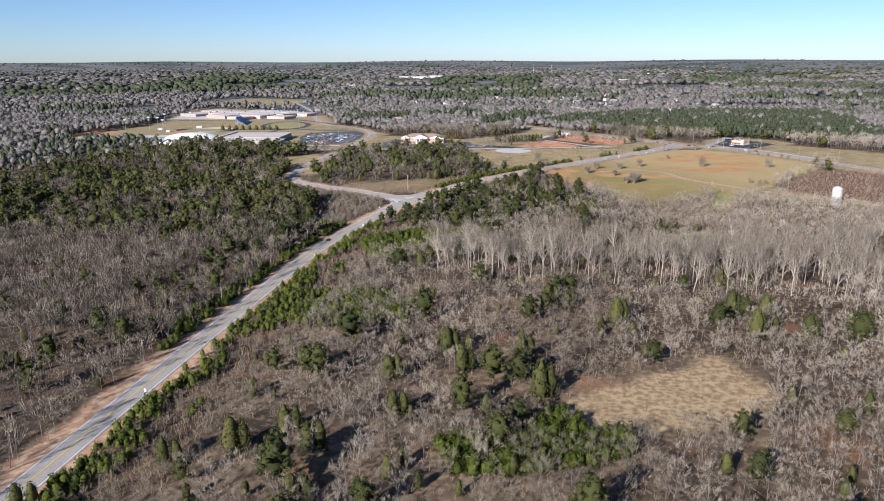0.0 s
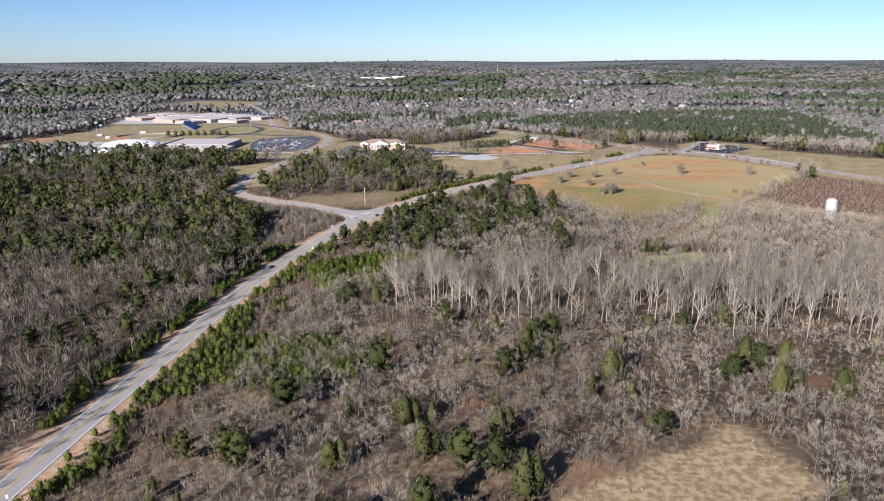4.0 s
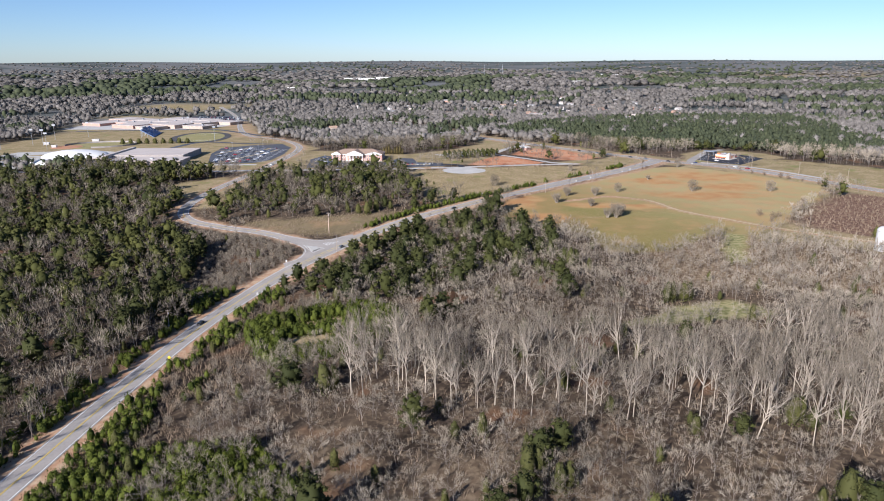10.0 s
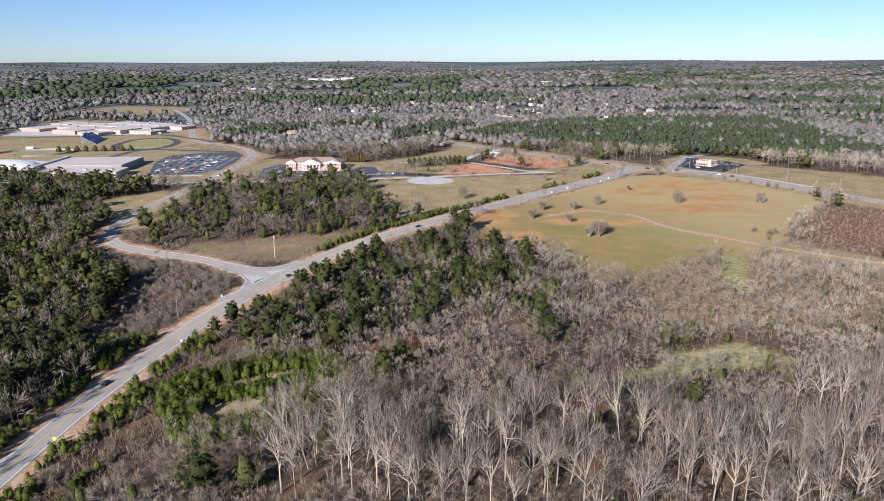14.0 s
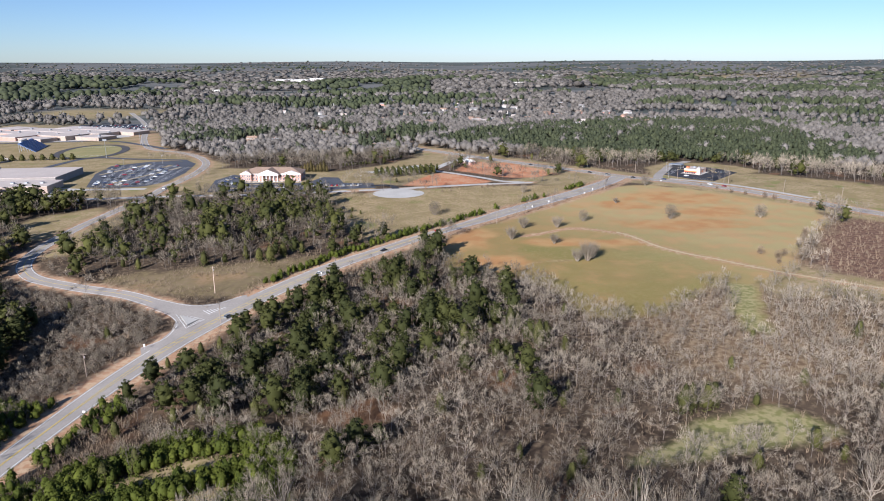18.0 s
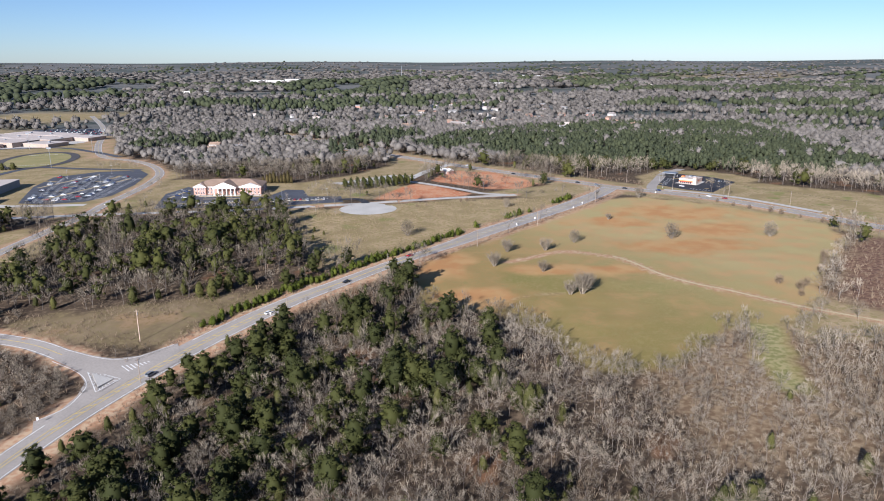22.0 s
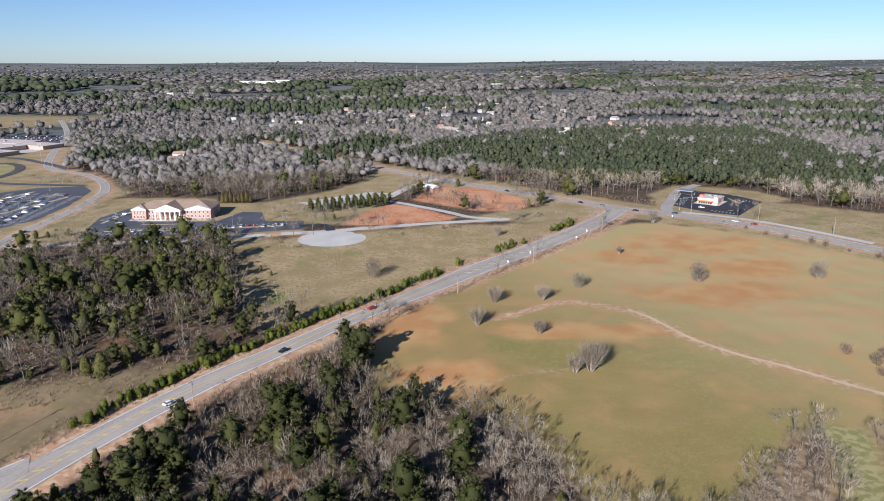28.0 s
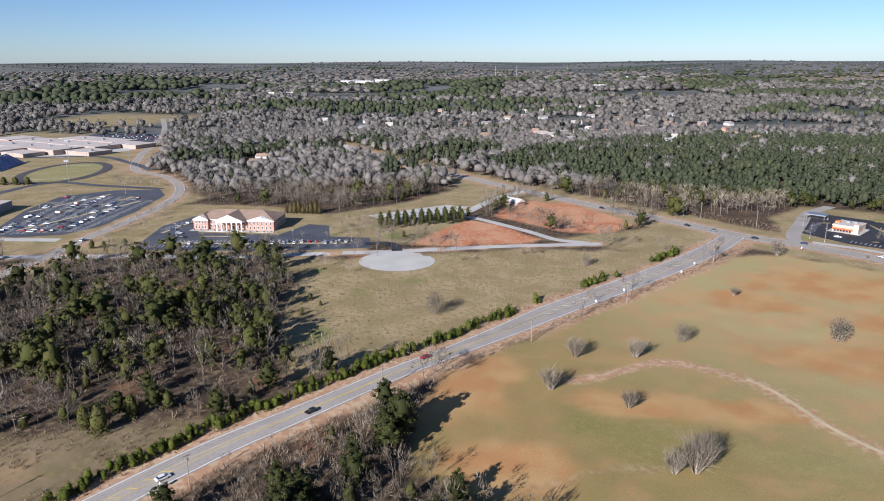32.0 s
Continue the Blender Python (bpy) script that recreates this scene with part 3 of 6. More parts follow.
def pine_shape(h, lobes=20, each=20, size=0.55, fat=0.26, base=0.24, cuts=2):
    """A pine: separate rounded masses of needles on a broad, blunt, uneven crown, over a bare lower stem."""
    s = Shape()
    s.add(spike((0, 0, -0.3), (0, 0, h * 0.93), h * 0.014, 3), 0)
    mid, rise = h * (base + 1) / 2, h * (1 - base) / 2
    s.add(clump((0, 0, mid), (h * fat * 0.62, h * fat * 0.62, rise * 0.74), cuts, 0.12), 1)
    off = rng.random() * 6.28
    for i in range(lobes):
        v = 0.97 - 1.85 * (i + 0.5) / lobes
        az = i * 2.4 + off + rng.normal() * 0.25
        # widest in the lower third, narrowing to a blunt tip
        w = math.sqrt(max(0.0, 1 - v * v)) * (1 - 0.34 * v) * (0.66 + 0.36 * rng.random())
        c = np.array([math.cos(az) * w * h * fat, math.sin(az) * w * h * fat, mid + v * rise * 0.92])
        r = h * fat * (2.6 / (lobes + 5)) ** 0.5 * (0.75 + 0.45 * rng.random()) * np.array([1.2, 1.2, 0.8]) * (0.7 if v > 0.6 else 1.0)
        s.add(clump(c, r * 0.58, 1, 0.32), 1)
        if each:
            d = rng.normal(size=(each, 3)) + (0, 0, 0.25)
            d /= np.linalg.norm(d, axis=1, keepdims=True)
            s.add(flakes(c + d * r * (0.62 + 0.5 * rng.random(each))[:, None], size * (0.6 + 0.7 * rng.random(each)), d), 1)
    return s.done()


def dome_bush_shape(h, n=700, wide=0.09):
    """A round leafless bush, dense with twigs from low down."""
    s = Shape()
    d = rng.normal(size=(n, 3))
    d /= np.linalg.norm(d, axis=1, keepdims=True)
    r = rng.random(n) ** 0.5
    at = np.array([0, 0, 0.47 * h]) + d * r[:, None] * np.array([0.36, 0.36, 0.44]) * h
    way = d * 0.7 + (0, 0, 0.55) + rng.normal(size=(n, 3)) * 0.35
    way /= np.linalg.norm(way, axis=1, keepdims=True)
    for k in range(9):
        q = np.array([math.cos(k * 0.7), math.sin(k * 0.7), 0])
        s.add(spike(q * 0.04 * h + (0, 0, -0.2), q * (0.2 + 0.1 * (k % 3)) * h + (0, 0, (0.6 + 0.05 * (k % 4)) * h), 0.012 * h), 0)
    s.add(slivers(at, way, h * (0.10 + 0.10 * rng.random(n)), wide * (0.6 + 0.6 * rng.random(n))), 1)
    return s.done()


def tuft_shape(h):
    """A tussock of dead grass."""
    s = Shape()
    n = 7
    az = np.arange(n) * 2 * np.pi / n + rng.random(n)
    d = np.stack([np.cos(az) * 0.6, np.sin(az) * 0.6, np.ones(n)], 1)
    d /= np.linalg.norm(d, axis=1, keepdims=True)
    s.add(slivers(d * (0.15 * h, 0.15 * h, 0), d, h * (0.7 + 0.5 * rng.random(n)), np.full(n, 0.35 * h)), 1)
    return s.done()


def cedar_shape(h, n=170, size=0.55, fat=0.23, base=0.03, cuts=2):
    """A cedar or young pine: a dense ragged cone of sprays."""
    s = Shape()
    s.add(spike((0, 0, -0.2), (0, 0, h * 0.7), h * 0.018, 3), 0)
    v, f = BALL[cuts]
    k = (1 + v[:, 2]) / 2
    taper = (1.05 - 0.34 * k)[:, None]
    v = v * (1 + 0.13 * rng.normal(size=(len(v), 1)).clip(-1.5, 1.5)) * np.hstack([taper, taper, np.ones_like(taper)])
    s.add((np.array([0, 0, h * (0.46 + base)]) + v * np.array([h * fat * 0.9, h * fat * 0.9, h * 0.45]), f), 1)
    u, az = rng.random(n) ** 1.25, rng.random(n) * 2 * np.pi
    lob = 1 + 0.22 * np.sin(az * 3 + rng.random() * 6) + 0.17 * np.sin(az * 5 + u * 11)
    r = h * fat * np.sqrt(np.clip(1 - (1.32 * u - 0.32) ** 2, 0.004, 1)) * (1.08 - 0.16 * u) * lob * (0.85 + 0.25 * rng.random(n))
    at = np.stack([np.cos(az) * r, np.sin(az) * r, h * (base + (1 - base) * u)], 1)
    out = np.stack([np.cos(az), np.sin(az), 0.25 + 0.9 * u], 1)
    out /= np.linalg.norm(out, axis=1, keepdims=True)
    s.add(flakes(at, size * (0.6 + 0.7 * rng.random(n)), out), 1)
    up = out[::2] * 0.5 + (0, 0, 0.9)
    up /= np.linalg.norm(up, axis=1, keepdims=True)
    s.add(slivers(at[::2], up, np.full(len(up), size * 1.3), size * 0.5, out[::2]), 1)
    return s.done()


def bush_shape(h, n=70, wide=0.06, spread=0.5):
    """A many-stemmed bare shrub."""
    s = Shape()
    stems = max(4, n // 9)
    az = rng.random(stems) * 2 * np.pi
    out = spread * (0.2 + 0.8 * rng.random(stems))
    d = np.stack([np.cos(az) * out, np.sin(az) * out, np.ones(stems)], 1)
    d /= np.linalg.norm(d, axis=1, keepdims=True)
    ln = h * (0.55 + 0.3 * rng.random(stems))
    foot = np.stack([np.cos(az), np.sin(az), np.zeros(stems)], 1) * h * 0.06
    s.add(slivers(foot, d, ln, wide * 1.6), 0)
    k = rng.integers(0, stems, n)
    p = foot[k] + d[k] * (ln[k] * (0.3 + 0.6 * rng.random(n)))[:, None]
    w = d[k] + rng.normal(size=(n, 3)) * 0.45 + (0, 0, 0.1)
    w /= np.linalg.norm(w, axis=1, keepdims=True)
    s.add(slivers(p, w, h * (0.18 + 0.2 * rng.random(n)), wide * (0.6 + 0.6 * rng.random(n))), 1)
    return s.done()


KIND = {
    "bare": dict(near=[bare_shape(15, 7, 3, 370, wide=0.10, long=0.105, fat=0.37 + 0.025 * (i % 4), foot=0.12 + 0.04 * (i % 3), bole=0.009, lean=0.03, loose=0.024) for i in range(7)],
                 mid=[bare_shape(15, 4, 2, 104, wide=0.27, long=0.13, fat=0.38, foot=0.10, loose=0.046) for _ in range(6)], mats=(M_GREYBARK, M_TWIG)),
    "tall": dict(near=[bare_shape(24, 9, 4, 340, wide=0.10, long=0.085, fat=0.25 + 0.02 * (i % 3), foot=0.18 + 0.06 * (i % 3), bole=0.0125, lean=0.04, loose=0.018) for i in range(7)],
                 mid=[bare_shape(24, 6, 2, 100, wide=0.26, long=0.12, fat=0.27, foot=0.30, bole=0.013) for _ in range(4)], mats=(M_BARK, M_TWIG)),
    "pine": dict(near=[pine_shape(15, 24, 34, 0.44, 0.27 + 0.016 * i, 0.06 + 0.04 * (i % 3)) for i in range(6)],
                 mid=[pine_shape(15, 10, 19, 0.66, 0.27 + 0.016 * i, 0.08, 1) for i in range(6)], mats=(M_DARKBARK, M_PINE)),
    "cedar": dict(near=[cedar_shape(10, 260, 0.48, 0.25) for _ in range(4)], mid=[cedar_shape(10, 60, 0.95, 0.28, cuts=1) for _ in range(4)], mats=(M_DARKBARK, M_CEDAR)),
    "young": dict(near=[cedar_shape(4.2, 64, 0.40, 0.38, 0.0, 1) for _ in range(4)], mid=[cedar_shape(4.2, 26, 0.7, 0.38, 0.0, 1) for _ in range(4)],
                  mats=(M_DARKBARK, M_YOUNG)),
    "brush": dict(near=[bush_shape(3.4, 18, 0.10, 0.55) for _ in range(5)], mid=[bush_shape(3.4, 11, 0.19, 0.7) for _ in range(4)], mats=(M_BRUSH, M_BRUSH)),
    "scrub": dict(near=[dome_bush_shape(5.0, 210, 0.13) for _ in range(5)], mid=[dome_bush_shape(5.0, 90, 0.26) for _ in range(5)], mats=(M_GREYBARK, M_TWIG)),
    "tuft": dict(near=[tuft_shape(0.75) for _ in range(4)], mats=(M_DRYGRASS, M_DRYGRASS)),
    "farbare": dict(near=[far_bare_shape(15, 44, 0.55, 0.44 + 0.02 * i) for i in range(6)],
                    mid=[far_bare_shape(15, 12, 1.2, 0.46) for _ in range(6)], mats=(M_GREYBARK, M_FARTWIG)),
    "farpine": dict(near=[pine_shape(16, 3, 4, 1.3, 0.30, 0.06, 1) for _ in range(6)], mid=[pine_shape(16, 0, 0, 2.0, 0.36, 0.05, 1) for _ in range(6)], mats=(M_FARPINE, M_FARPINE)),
}
for k_ in ("tuft",):
    KIND[k_]["mid"] = KIND[k_]["near"]


def scatter(name, kind, level, x, y, size, label, category="trees", sink=0.0, wide=None):
    """Many plants of one kind, joined into one object."""
    shapes, mats = KIND[kind][level], KIND[kind]["mats"]
    V, F, K, T, n = [], [], [], [], 0
    pick = rng.integers(0, len(shapes), len(x))
    turn, tone = rng.random(len(x)) * 2 * np.pi, rng.random(len(x)) * 0.9
    if kind in ("bare", "tall"):   # tone lowered to stand for shade among the trees, raised towards the east
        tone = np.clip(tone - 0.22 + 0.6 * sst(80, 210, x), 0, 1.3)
    z = ground_z(x, y) - sink
    for i, (v, f, k) in enumerate(shapes):
        m = np.flatnonzero(pick == i)
        if not len(m):
            continue
        w = size[m] if wide is None else size[m] * wide[m]
        c, s = np.cos(turn[m]) * w, np.sin(turn[m]) * w
        vx = c[:, None] * v[:, 0] - s[:, None] * v[:, 1] + x[m][:, None]
        vy = s[:, None] * v[:, 0] + c[:, None] * v[:, 1] + y[m][:, None]
        vz = size[m][:, None] * v[:, 2] + z[m][:, None]
        V.append(np.stack([vx, vy, vz], -1).reshape(-1, 3))
        F.append((f[None] + (np.arange(len(m)) * len(v))[:, None, None] + n).reshape(-1, 3))
        K.append(np.tile(k, len(m)))
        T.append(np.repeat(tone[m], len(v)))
        n += len(m) * len(v)
    if not n:
        return None
    me = mesh_of(name, np.vstack(V), np.vstack(F), np.concatenate(T), mats, np.concatenate(K))
    return tagged(new(name, me), label, category, kind="stuff")


# where each kind of wood stands, on the plan
PINE_WEST = plan((-130, 288), (-150, 264), (-165, 285), (-200, 282), (-320, 292), (-560, 302), (-560, 530), (-460, 562), (-390, 575), (-284, 560), (-247, 530), (-190, 500), (-177, 445), (-150, 420), (-128, 380))
PINE_JUNCTION = plan((-103, 335), (-103, 365), (-92, 392), (-70, 432), (-30, 478), (4, 462), (36, 395), (0, 350), (-51, 332))
PINE_ROADSIDE = plan((-131, 185), (-129, 268), (-168, 262), (-170, 190))
WOOD_NORTH = plan((-196, 602), (-146, 616), (-80, 616), (-50, 600), (-33, 556), (-52, 515), (-98, 503), (-100, 484), (-128, 470), (-162, 462), (-188, 482),
                  (-190, 560))
TALL = plan((-52, 250), (-34, 246), (0, 240), (30, 236), (60, 228), (190, 220), (250, 290), (160, 305), (100, 288), (60, 274), (0, 276), (-30, 282), (-50, 280))
PINE_NORTH = plan((-24, 915), (28, 862), (98, 790), (150, 772), (240, 760), (300, 720), (372, 760), (400, 1000), (395, 1114), (376, 1270), (290, 1230), (100, 1095), (14, 1010))
PINE_FAR = [plan((-370, 1790), (-480, 2500), (-100, 2600), (-60, 1900)), plan((-800, 1500), (-1300, 1700), (-1200, 2100), (-760, 1900)),
            plan((330, 1500), (700, 1380), (800, 1500), (420, 1640)), plan((-260, 905), (-215, 930), (-225, 980), (-300, 950)),
            plan((-100, 830), (-70, 860), (-10, 1000), (-60, 1060), (-110, 960))]
SOUTH_THICKET = plan((62, 70), (62, 120), (82, 140), (70, 175), (230, 220), (260, 100))


def clear_of_roads(x, y, more=0.0):
    ok = np.ones(len(x), bool)
    for line, half in ROADS:
        ok &= away(line, x, y) > half + more
    return ok


def outside(polys, x, y, grow=0.0):
    ok = np.ones(len(x), bool)
    for p in polys:
        ok &= deep(p, x, y) < -grow
    return ok


def jitter(x0, x1, y0, y1, step):
    x, y = np.meshgrid(np.arange(x0, x1, step), np.arange(y0, y1, step))
    x = x.ravel() + (rng.random(x.size) - 0.5) * step * 0.95
    y = y.ravel() + (rng.random(y.size) - 0.5) * step * 0.95
    # the wedge of country that the flight looks over
    ok = (x > 60 - 1.3 * (y + 130)) & (x < 20 + 0.85 * (y + 130))
    return x[ok], y[ok]


def from_path(x, y):
    return away([(40, -52), (20, 200), (35, 434)], x, y)


# homes in the woods behind the crossing highway, each in a gap between the trees
hr = np.random.default_rng(3)
spots = [(-224, 906), (-204, 915), (-164, 997), (58, 1119), (-108, 1197), (-299, 1344), (-232, 940), (-170, 1010), (106, 1483), (55, 1190), (20, 1210), (90, 1250), (-40, 1150)]
spots += [(hr.uniform(-260, 340), hr.uniform(1080, 1750)) for _ in range(58)]


def beside_homes(x, y):
    near = np.zeros(len(x), bool)
    for hx, hy_ in spots:
        near |= (np.abs(x - hx * G) < 15) & (y - hy_ * G > -38 - (hy_ - 900) * 0.03) & (y - hy_ * G < 10)
    return near


placed = {}   # kind -> list of (x, y, size)


def keep(kind, x, y, size):
    placed.setdefault(kind, []).append(np.stack([x, y, size], 1))


# woods within 1.2 km: a choice of kind for each place
x, y = jitter(-1150, 900, 20, 1650, 6.4)
d = from_path(x, y)
ok = (d < 1150) & clear_of_roads(x, y) & outside(OPEN, x, y) & ~beside_homes(x, y) & (np.hypot(x - 128 * G, y - 688 * G) > 62)
ok &= rng.random(len(x)) < np.where(inside(PINE_NORTH, x, y), 0.72, np.where(d < 270, 1.0, np.where(d < 430, 0.78, np.where(d < 620, 0.62, 0.40))))
x, y, d = x[ok], y[ok], d[ok]
r1, r2, r3 = rng.random(len(x)), rng.random(len(x)), rng.random(len(x))
pine = np.where(lumps(x, y, 140, 5) > 0.70, 0.6, 0.05)
cedar = np.full(len(x), 0.03)
full = np.full(len(x), 0.85)
tall_h = 0.8 + 0.4 * r3
u, v = x / G, y / G
south = (v < 232) & (u > -112) & (u < 120)
cedar = np.where(south, 0.05, cedar)
pine = np.where(south, 0.035, pine)
full = np.where(south, 0.35 + 0.60 * sst(0.28, 0.55, lumps(x, y, 26, 8)), full)
tall_h = np.where(south, 0.44 + 0.34 * r3, tall_h)
southwest = (v < 285) & (u < -128)
pine = np.where(southwest, 0.03, pine)
full = np.where(southwest & (v < 150), 0.6, full)
tall_h = np.where(southwest & (v < 150), 0.55 + 0.35 * r3, tall_h)
thicket = inside(SOUTH_THICKET, x, y)
tall_h = np.where(thicket, 0.5 + 0.15 * r3, tall_h)
full = np.where(thicket, 0.97, full)
cedar = np.where(thicket, 0.04, cedar)
middle = (v >= 232) & (v < 450) & (u > -112)
cedar = np.where(middle, 0.05, cedar)
pine = np.where(middle, 0.008, pine)
tall_h = np.where(middle, 0.50 + 0.36 * r3, tall_h)
east = (u > 60) & (v > 345) & (v < 540)
tall_h = np.where(east, np.where(u > 100, 0.55, 0.36) + 0.28 * r3, tall_h)
pine = np.where(east, 0.004, pine)
cedar = np.where(east, 0.03, cedar)
for poly, p, c, f_, hh in ((PINE_ROADSIDE, 0.12, 0.03, 0.85, 0.55), (PINE_WEST, 0.66, 0.0, 0.66, None), (PINE_JUNCTION, 0.22, 0.10, 0.95, 0.56), (WOOD_NORTH, 0.27, 0.04, 0.90, 0.66), (PINE_NORTH, 1.6, 0.0, 0.98, None)):
    m = inside(poly, x, y)
    patchy = sst(0.25, 0.55, lumps(x, y, 34, 11))
    pine = np.where(m, p * (0.55 + 0.6 * patchy), pine)
    cedar = np.where(m, c, cedar)
    full = np.where(m, f_, full)
    if hh:
        tall_h = np.where(m, hh + 0.3 * r3, tall_h)
corner = inside(plan((-205, 446), (-172, 436), (-143, 425), (-126, 418), (-113, 408), (-110, 392), (-117, 355), (-124, 322), (-142, 322), (-150, 372), (-160, 402), (-186, 424)), x, y)
pine, cedar, full = np.where(corner, 0.0, pine), np.where(corner, 0.03, cedar), np.where(corner, 0.97, full)
tall_h = np.where(corner, 0.24 + 0.17 * r3, tall_h)
notch = inside(plan((-98, 503), (-104, 480), (-92, 472), (-70, 482), (-46, 508), (-52, 516)), x, y)
full = np.where(notch, 0.3, full)
full = np.where(middle & ~inside(PINE_JUNCTION, x, y), 0.72 + 0.26 * sst(0.3, 0.6, lumps(x, y, 17, 18)), full)
slope = (u > 30) & (v > 330) & (v < 545) & ~inside(PINE_JUNCTION, x, y)
full = np.where(slope, 0.98, full)
for poly in PINE_FAR:
    pine = np.where(inside(poly, x, y), 0.9, pine)
roadside = (away(HIGHWAY, x, y) < 48) & (u > -122) & (v < 335) & (v > 60)
tall_h = np.where(roadside, 0.28 + 0.2 * r3, tall_h)
cedar = np.where(roadside, 0.05, cedar)
pine = np.where(roadside, 0.0, pine)
full = np.where(roadside, 0.75, full)
edge = (away(HIGHWAY, x, y) < 36) & (v > 425) & (u > -75)
pine = np.where(edge, 0.08, pine)
cedar = np.where(edge, 0.10, cedar)
pine = np.where(away(HIGHWAY, x, y) < 16, 0.0, pine)
is_tall = inside(TALL, x, y)
bend = (away(SIDE_ROAD, x, y) < 24) & (v > 440) & (v < 620) & (u > -212)
pine, tall_h = np.where(bend, 0.02, pine), np.where(bend, 0.22 + 0.12 * r3, tall_h)
go = r1 < full
kind_pine = go & (r2 < pine)
kind_cedar = go & ~kind_pine & (r2 < pine + cedar)
kind_tall = go & ~kind_pine & ~kind_cedar & is_tall & (r1 < 0.44)
low_ = corner | bend | roadside
kind_bare = go & ~kind_pine & ~kind_cedar & ~kind_tall & ~low_
kind_scrub = go & ~kind_pine & ~kind_cedar & ~kind_tall & low_
hedge_h = np.where((u > -112) & (v > 60) & (v < 500), np.clip(away(HIGHWAY, x, y) / 42, 0.38, 1), 1.0)
tall_h = tall_h * hedge_h
r3 = r3 * hedge_h
keep("pine", x[kind_pine], y[kind_pine], (0.6 + 0.6 * r3[kind_pine]) * np.where(inside(PINE_NORTH, x, y), 0.80, np.where(inside(PINE_WEST, x, y), 1.05, np.where(inside(WOOD_NORTH, x, y), 1.16, 1.08)))[kind_pine])
keep("cedar", x[kind_cedar], y[kind_cedar], (0.5 + 0.4 * r3)[kind_cedar])
keep("scrub", x[kind_scrub], y[kind_scrub], 0.7 + 0.5 * r3[kind_scrub])
keep("tall", x[kind_tall], y[kind_tall], 0.82 + 0.34 * r3[kind_tall])
keep("bare", x[kind_bare], y[kind_bare], tall_h[kind_bare])

# young pines and evergreen shrubs: plantation, clearing and roadside strips
x, y = jitter(-190, 120, 60, 860, 2.3)
side = away(HIGHWAY, x, y)
v, u = y / G, x / G
patchy = lumps(x, y, 30, 21)
strip = (side > 9.5) & (side < 11 + 22 * sst(0.45, 0.75, patchy)) & (v < 345) & (patchy > 0.36) & clear_of_roads(x, y, -2)
strip |= (u < -122) & (v > 150) & (v < 340) & (side > 9.5) & (side < 12 + 20 * patchy) & (lumps(x, y, 8, 23) > 0.3)
strip |= (u > -116) & (v > 40) & (v < 345) & (side > 10) & (side < 15 + 12 * lumps(x, y, 26, 24)) & (lumps(x, y, 9, 25) > 0.40) & clear_of_roads(x, y, -2)
strip &= (u > -120) | (v > 95)
strip |= inside(plan((-107, 181), (-101, 215), (-65, 221), (-51, 207), (-45, 184), (-78, 178)), x, y) & (lumps(x, y, 10, 26) > 0.22)
hedge = (side > 9.5) & (side < 14.5) & (v > 440) & (v < 545) & (y - 1.15 * x > 696) & (lumps(x, y, 9, 4) > 0.08)
bank_ = (side > 10) & (side < 14.5) & (v > 540) & (v < 655) & (y - 1.15 * x > 700) & (lumps(x, y, 7, 14) > 0.45)
ring = (np.abs(deep(CLEARING, x, y) + 5) < 6.5) & clear_of_roads(x, y, -1)
row = inside(CLEARING, x, y) & (np.abs((y - 0.45 * x) / G - 331) < 4)
shrub = inside(plan((-86, 210), (-60, 216), (-40, 200), (-58, 180), (-84, 175)), x, y) & (lumps(x, y, 8, 6) > 0.3)
m = inside(YOUNG, x, y) | ((strip | shrub) & (rng.random(len(x)) < 0.66)) | ((ring | row) & (rng.random(len(x)) < 0.92)) | ((hedge | bank_) & (rng.random(len(x)) < 0.9))
size = 0.45 + 0.8 * rng.random(len(x)) + 0.35 * shrub + 0.1 * strip + 0.3 * inside(YOUNG, x, y) + 0.45 * (ring | row)
keep("young", x[m], y[m], size[m])

# undergrowth between the near trees and on the east slope
x, y = jitter(-420, 420, 40, 720, 3.7)
d = from_path(x, y)
ok = (d < 430) & clear_of_roads(x, y, -1) & outside([p for p in OPEN if p is not EAST_BRUSH], x, y, -1.0) & (rng.random(len(x)) < np.where(d < 260, 0.55, 0.22))
keep("brush", x[ok], y[ok], 0.5 + 0.8 * rng.random(ok.sum()) ** 1.5)
x, y = jitter(-140, 150, 560, 880, 2.0)
side = away(HIGHWAY, x, y)
ok = (side > 9.5) & (side < 14) & (lumps(x, y, 11, 15) > 0.1) & (np.hypot(x - 128 * G, y - 688 * G) > 45)
ok &= (y - 1.15 * x > 693) | (y > 660)
keep("brush", x[ok], y[ok], 0.38 + 0.3 * rng.random(ok.sum()))
x, y = jitter(-260, 420, 860, 1300, 3.2)
side = away(CROSS_ROAD, x, y)
ok = (side > 27) & (side < 46) & (y > 860 - 0.2 * x) & outside([BURGER_LOT, BURGER_SIDE, NORTH_GRASS, CLAY_B, BARE_LOT], x, y, 2) & clear_of_roads(x, y, 0) & (rng.random(len(x)) < 0.8)
keep("brush", x[ok], y[ok], 0.4 + 0.4 * rng.random(ok.sum()))
x, y = jitter(-175, 30, 80, 660, 2.3)
side = away(HIGHWAY, x, y)
ok = (side > 12) & (side < 46) & (x / G > -116) & (y - 1.15 * x < 690) & outside([FIELD, CLEARING], x, y) & clear_of_roads(x, y) & (lumps(x, y, 14, 29) > 0.3)
ok &= ~((y / G > 335) & (y / G < 440))
keep("brush", x[ok], y[ok], 0.55 + 0.75 * rng.random(ok.sum()))
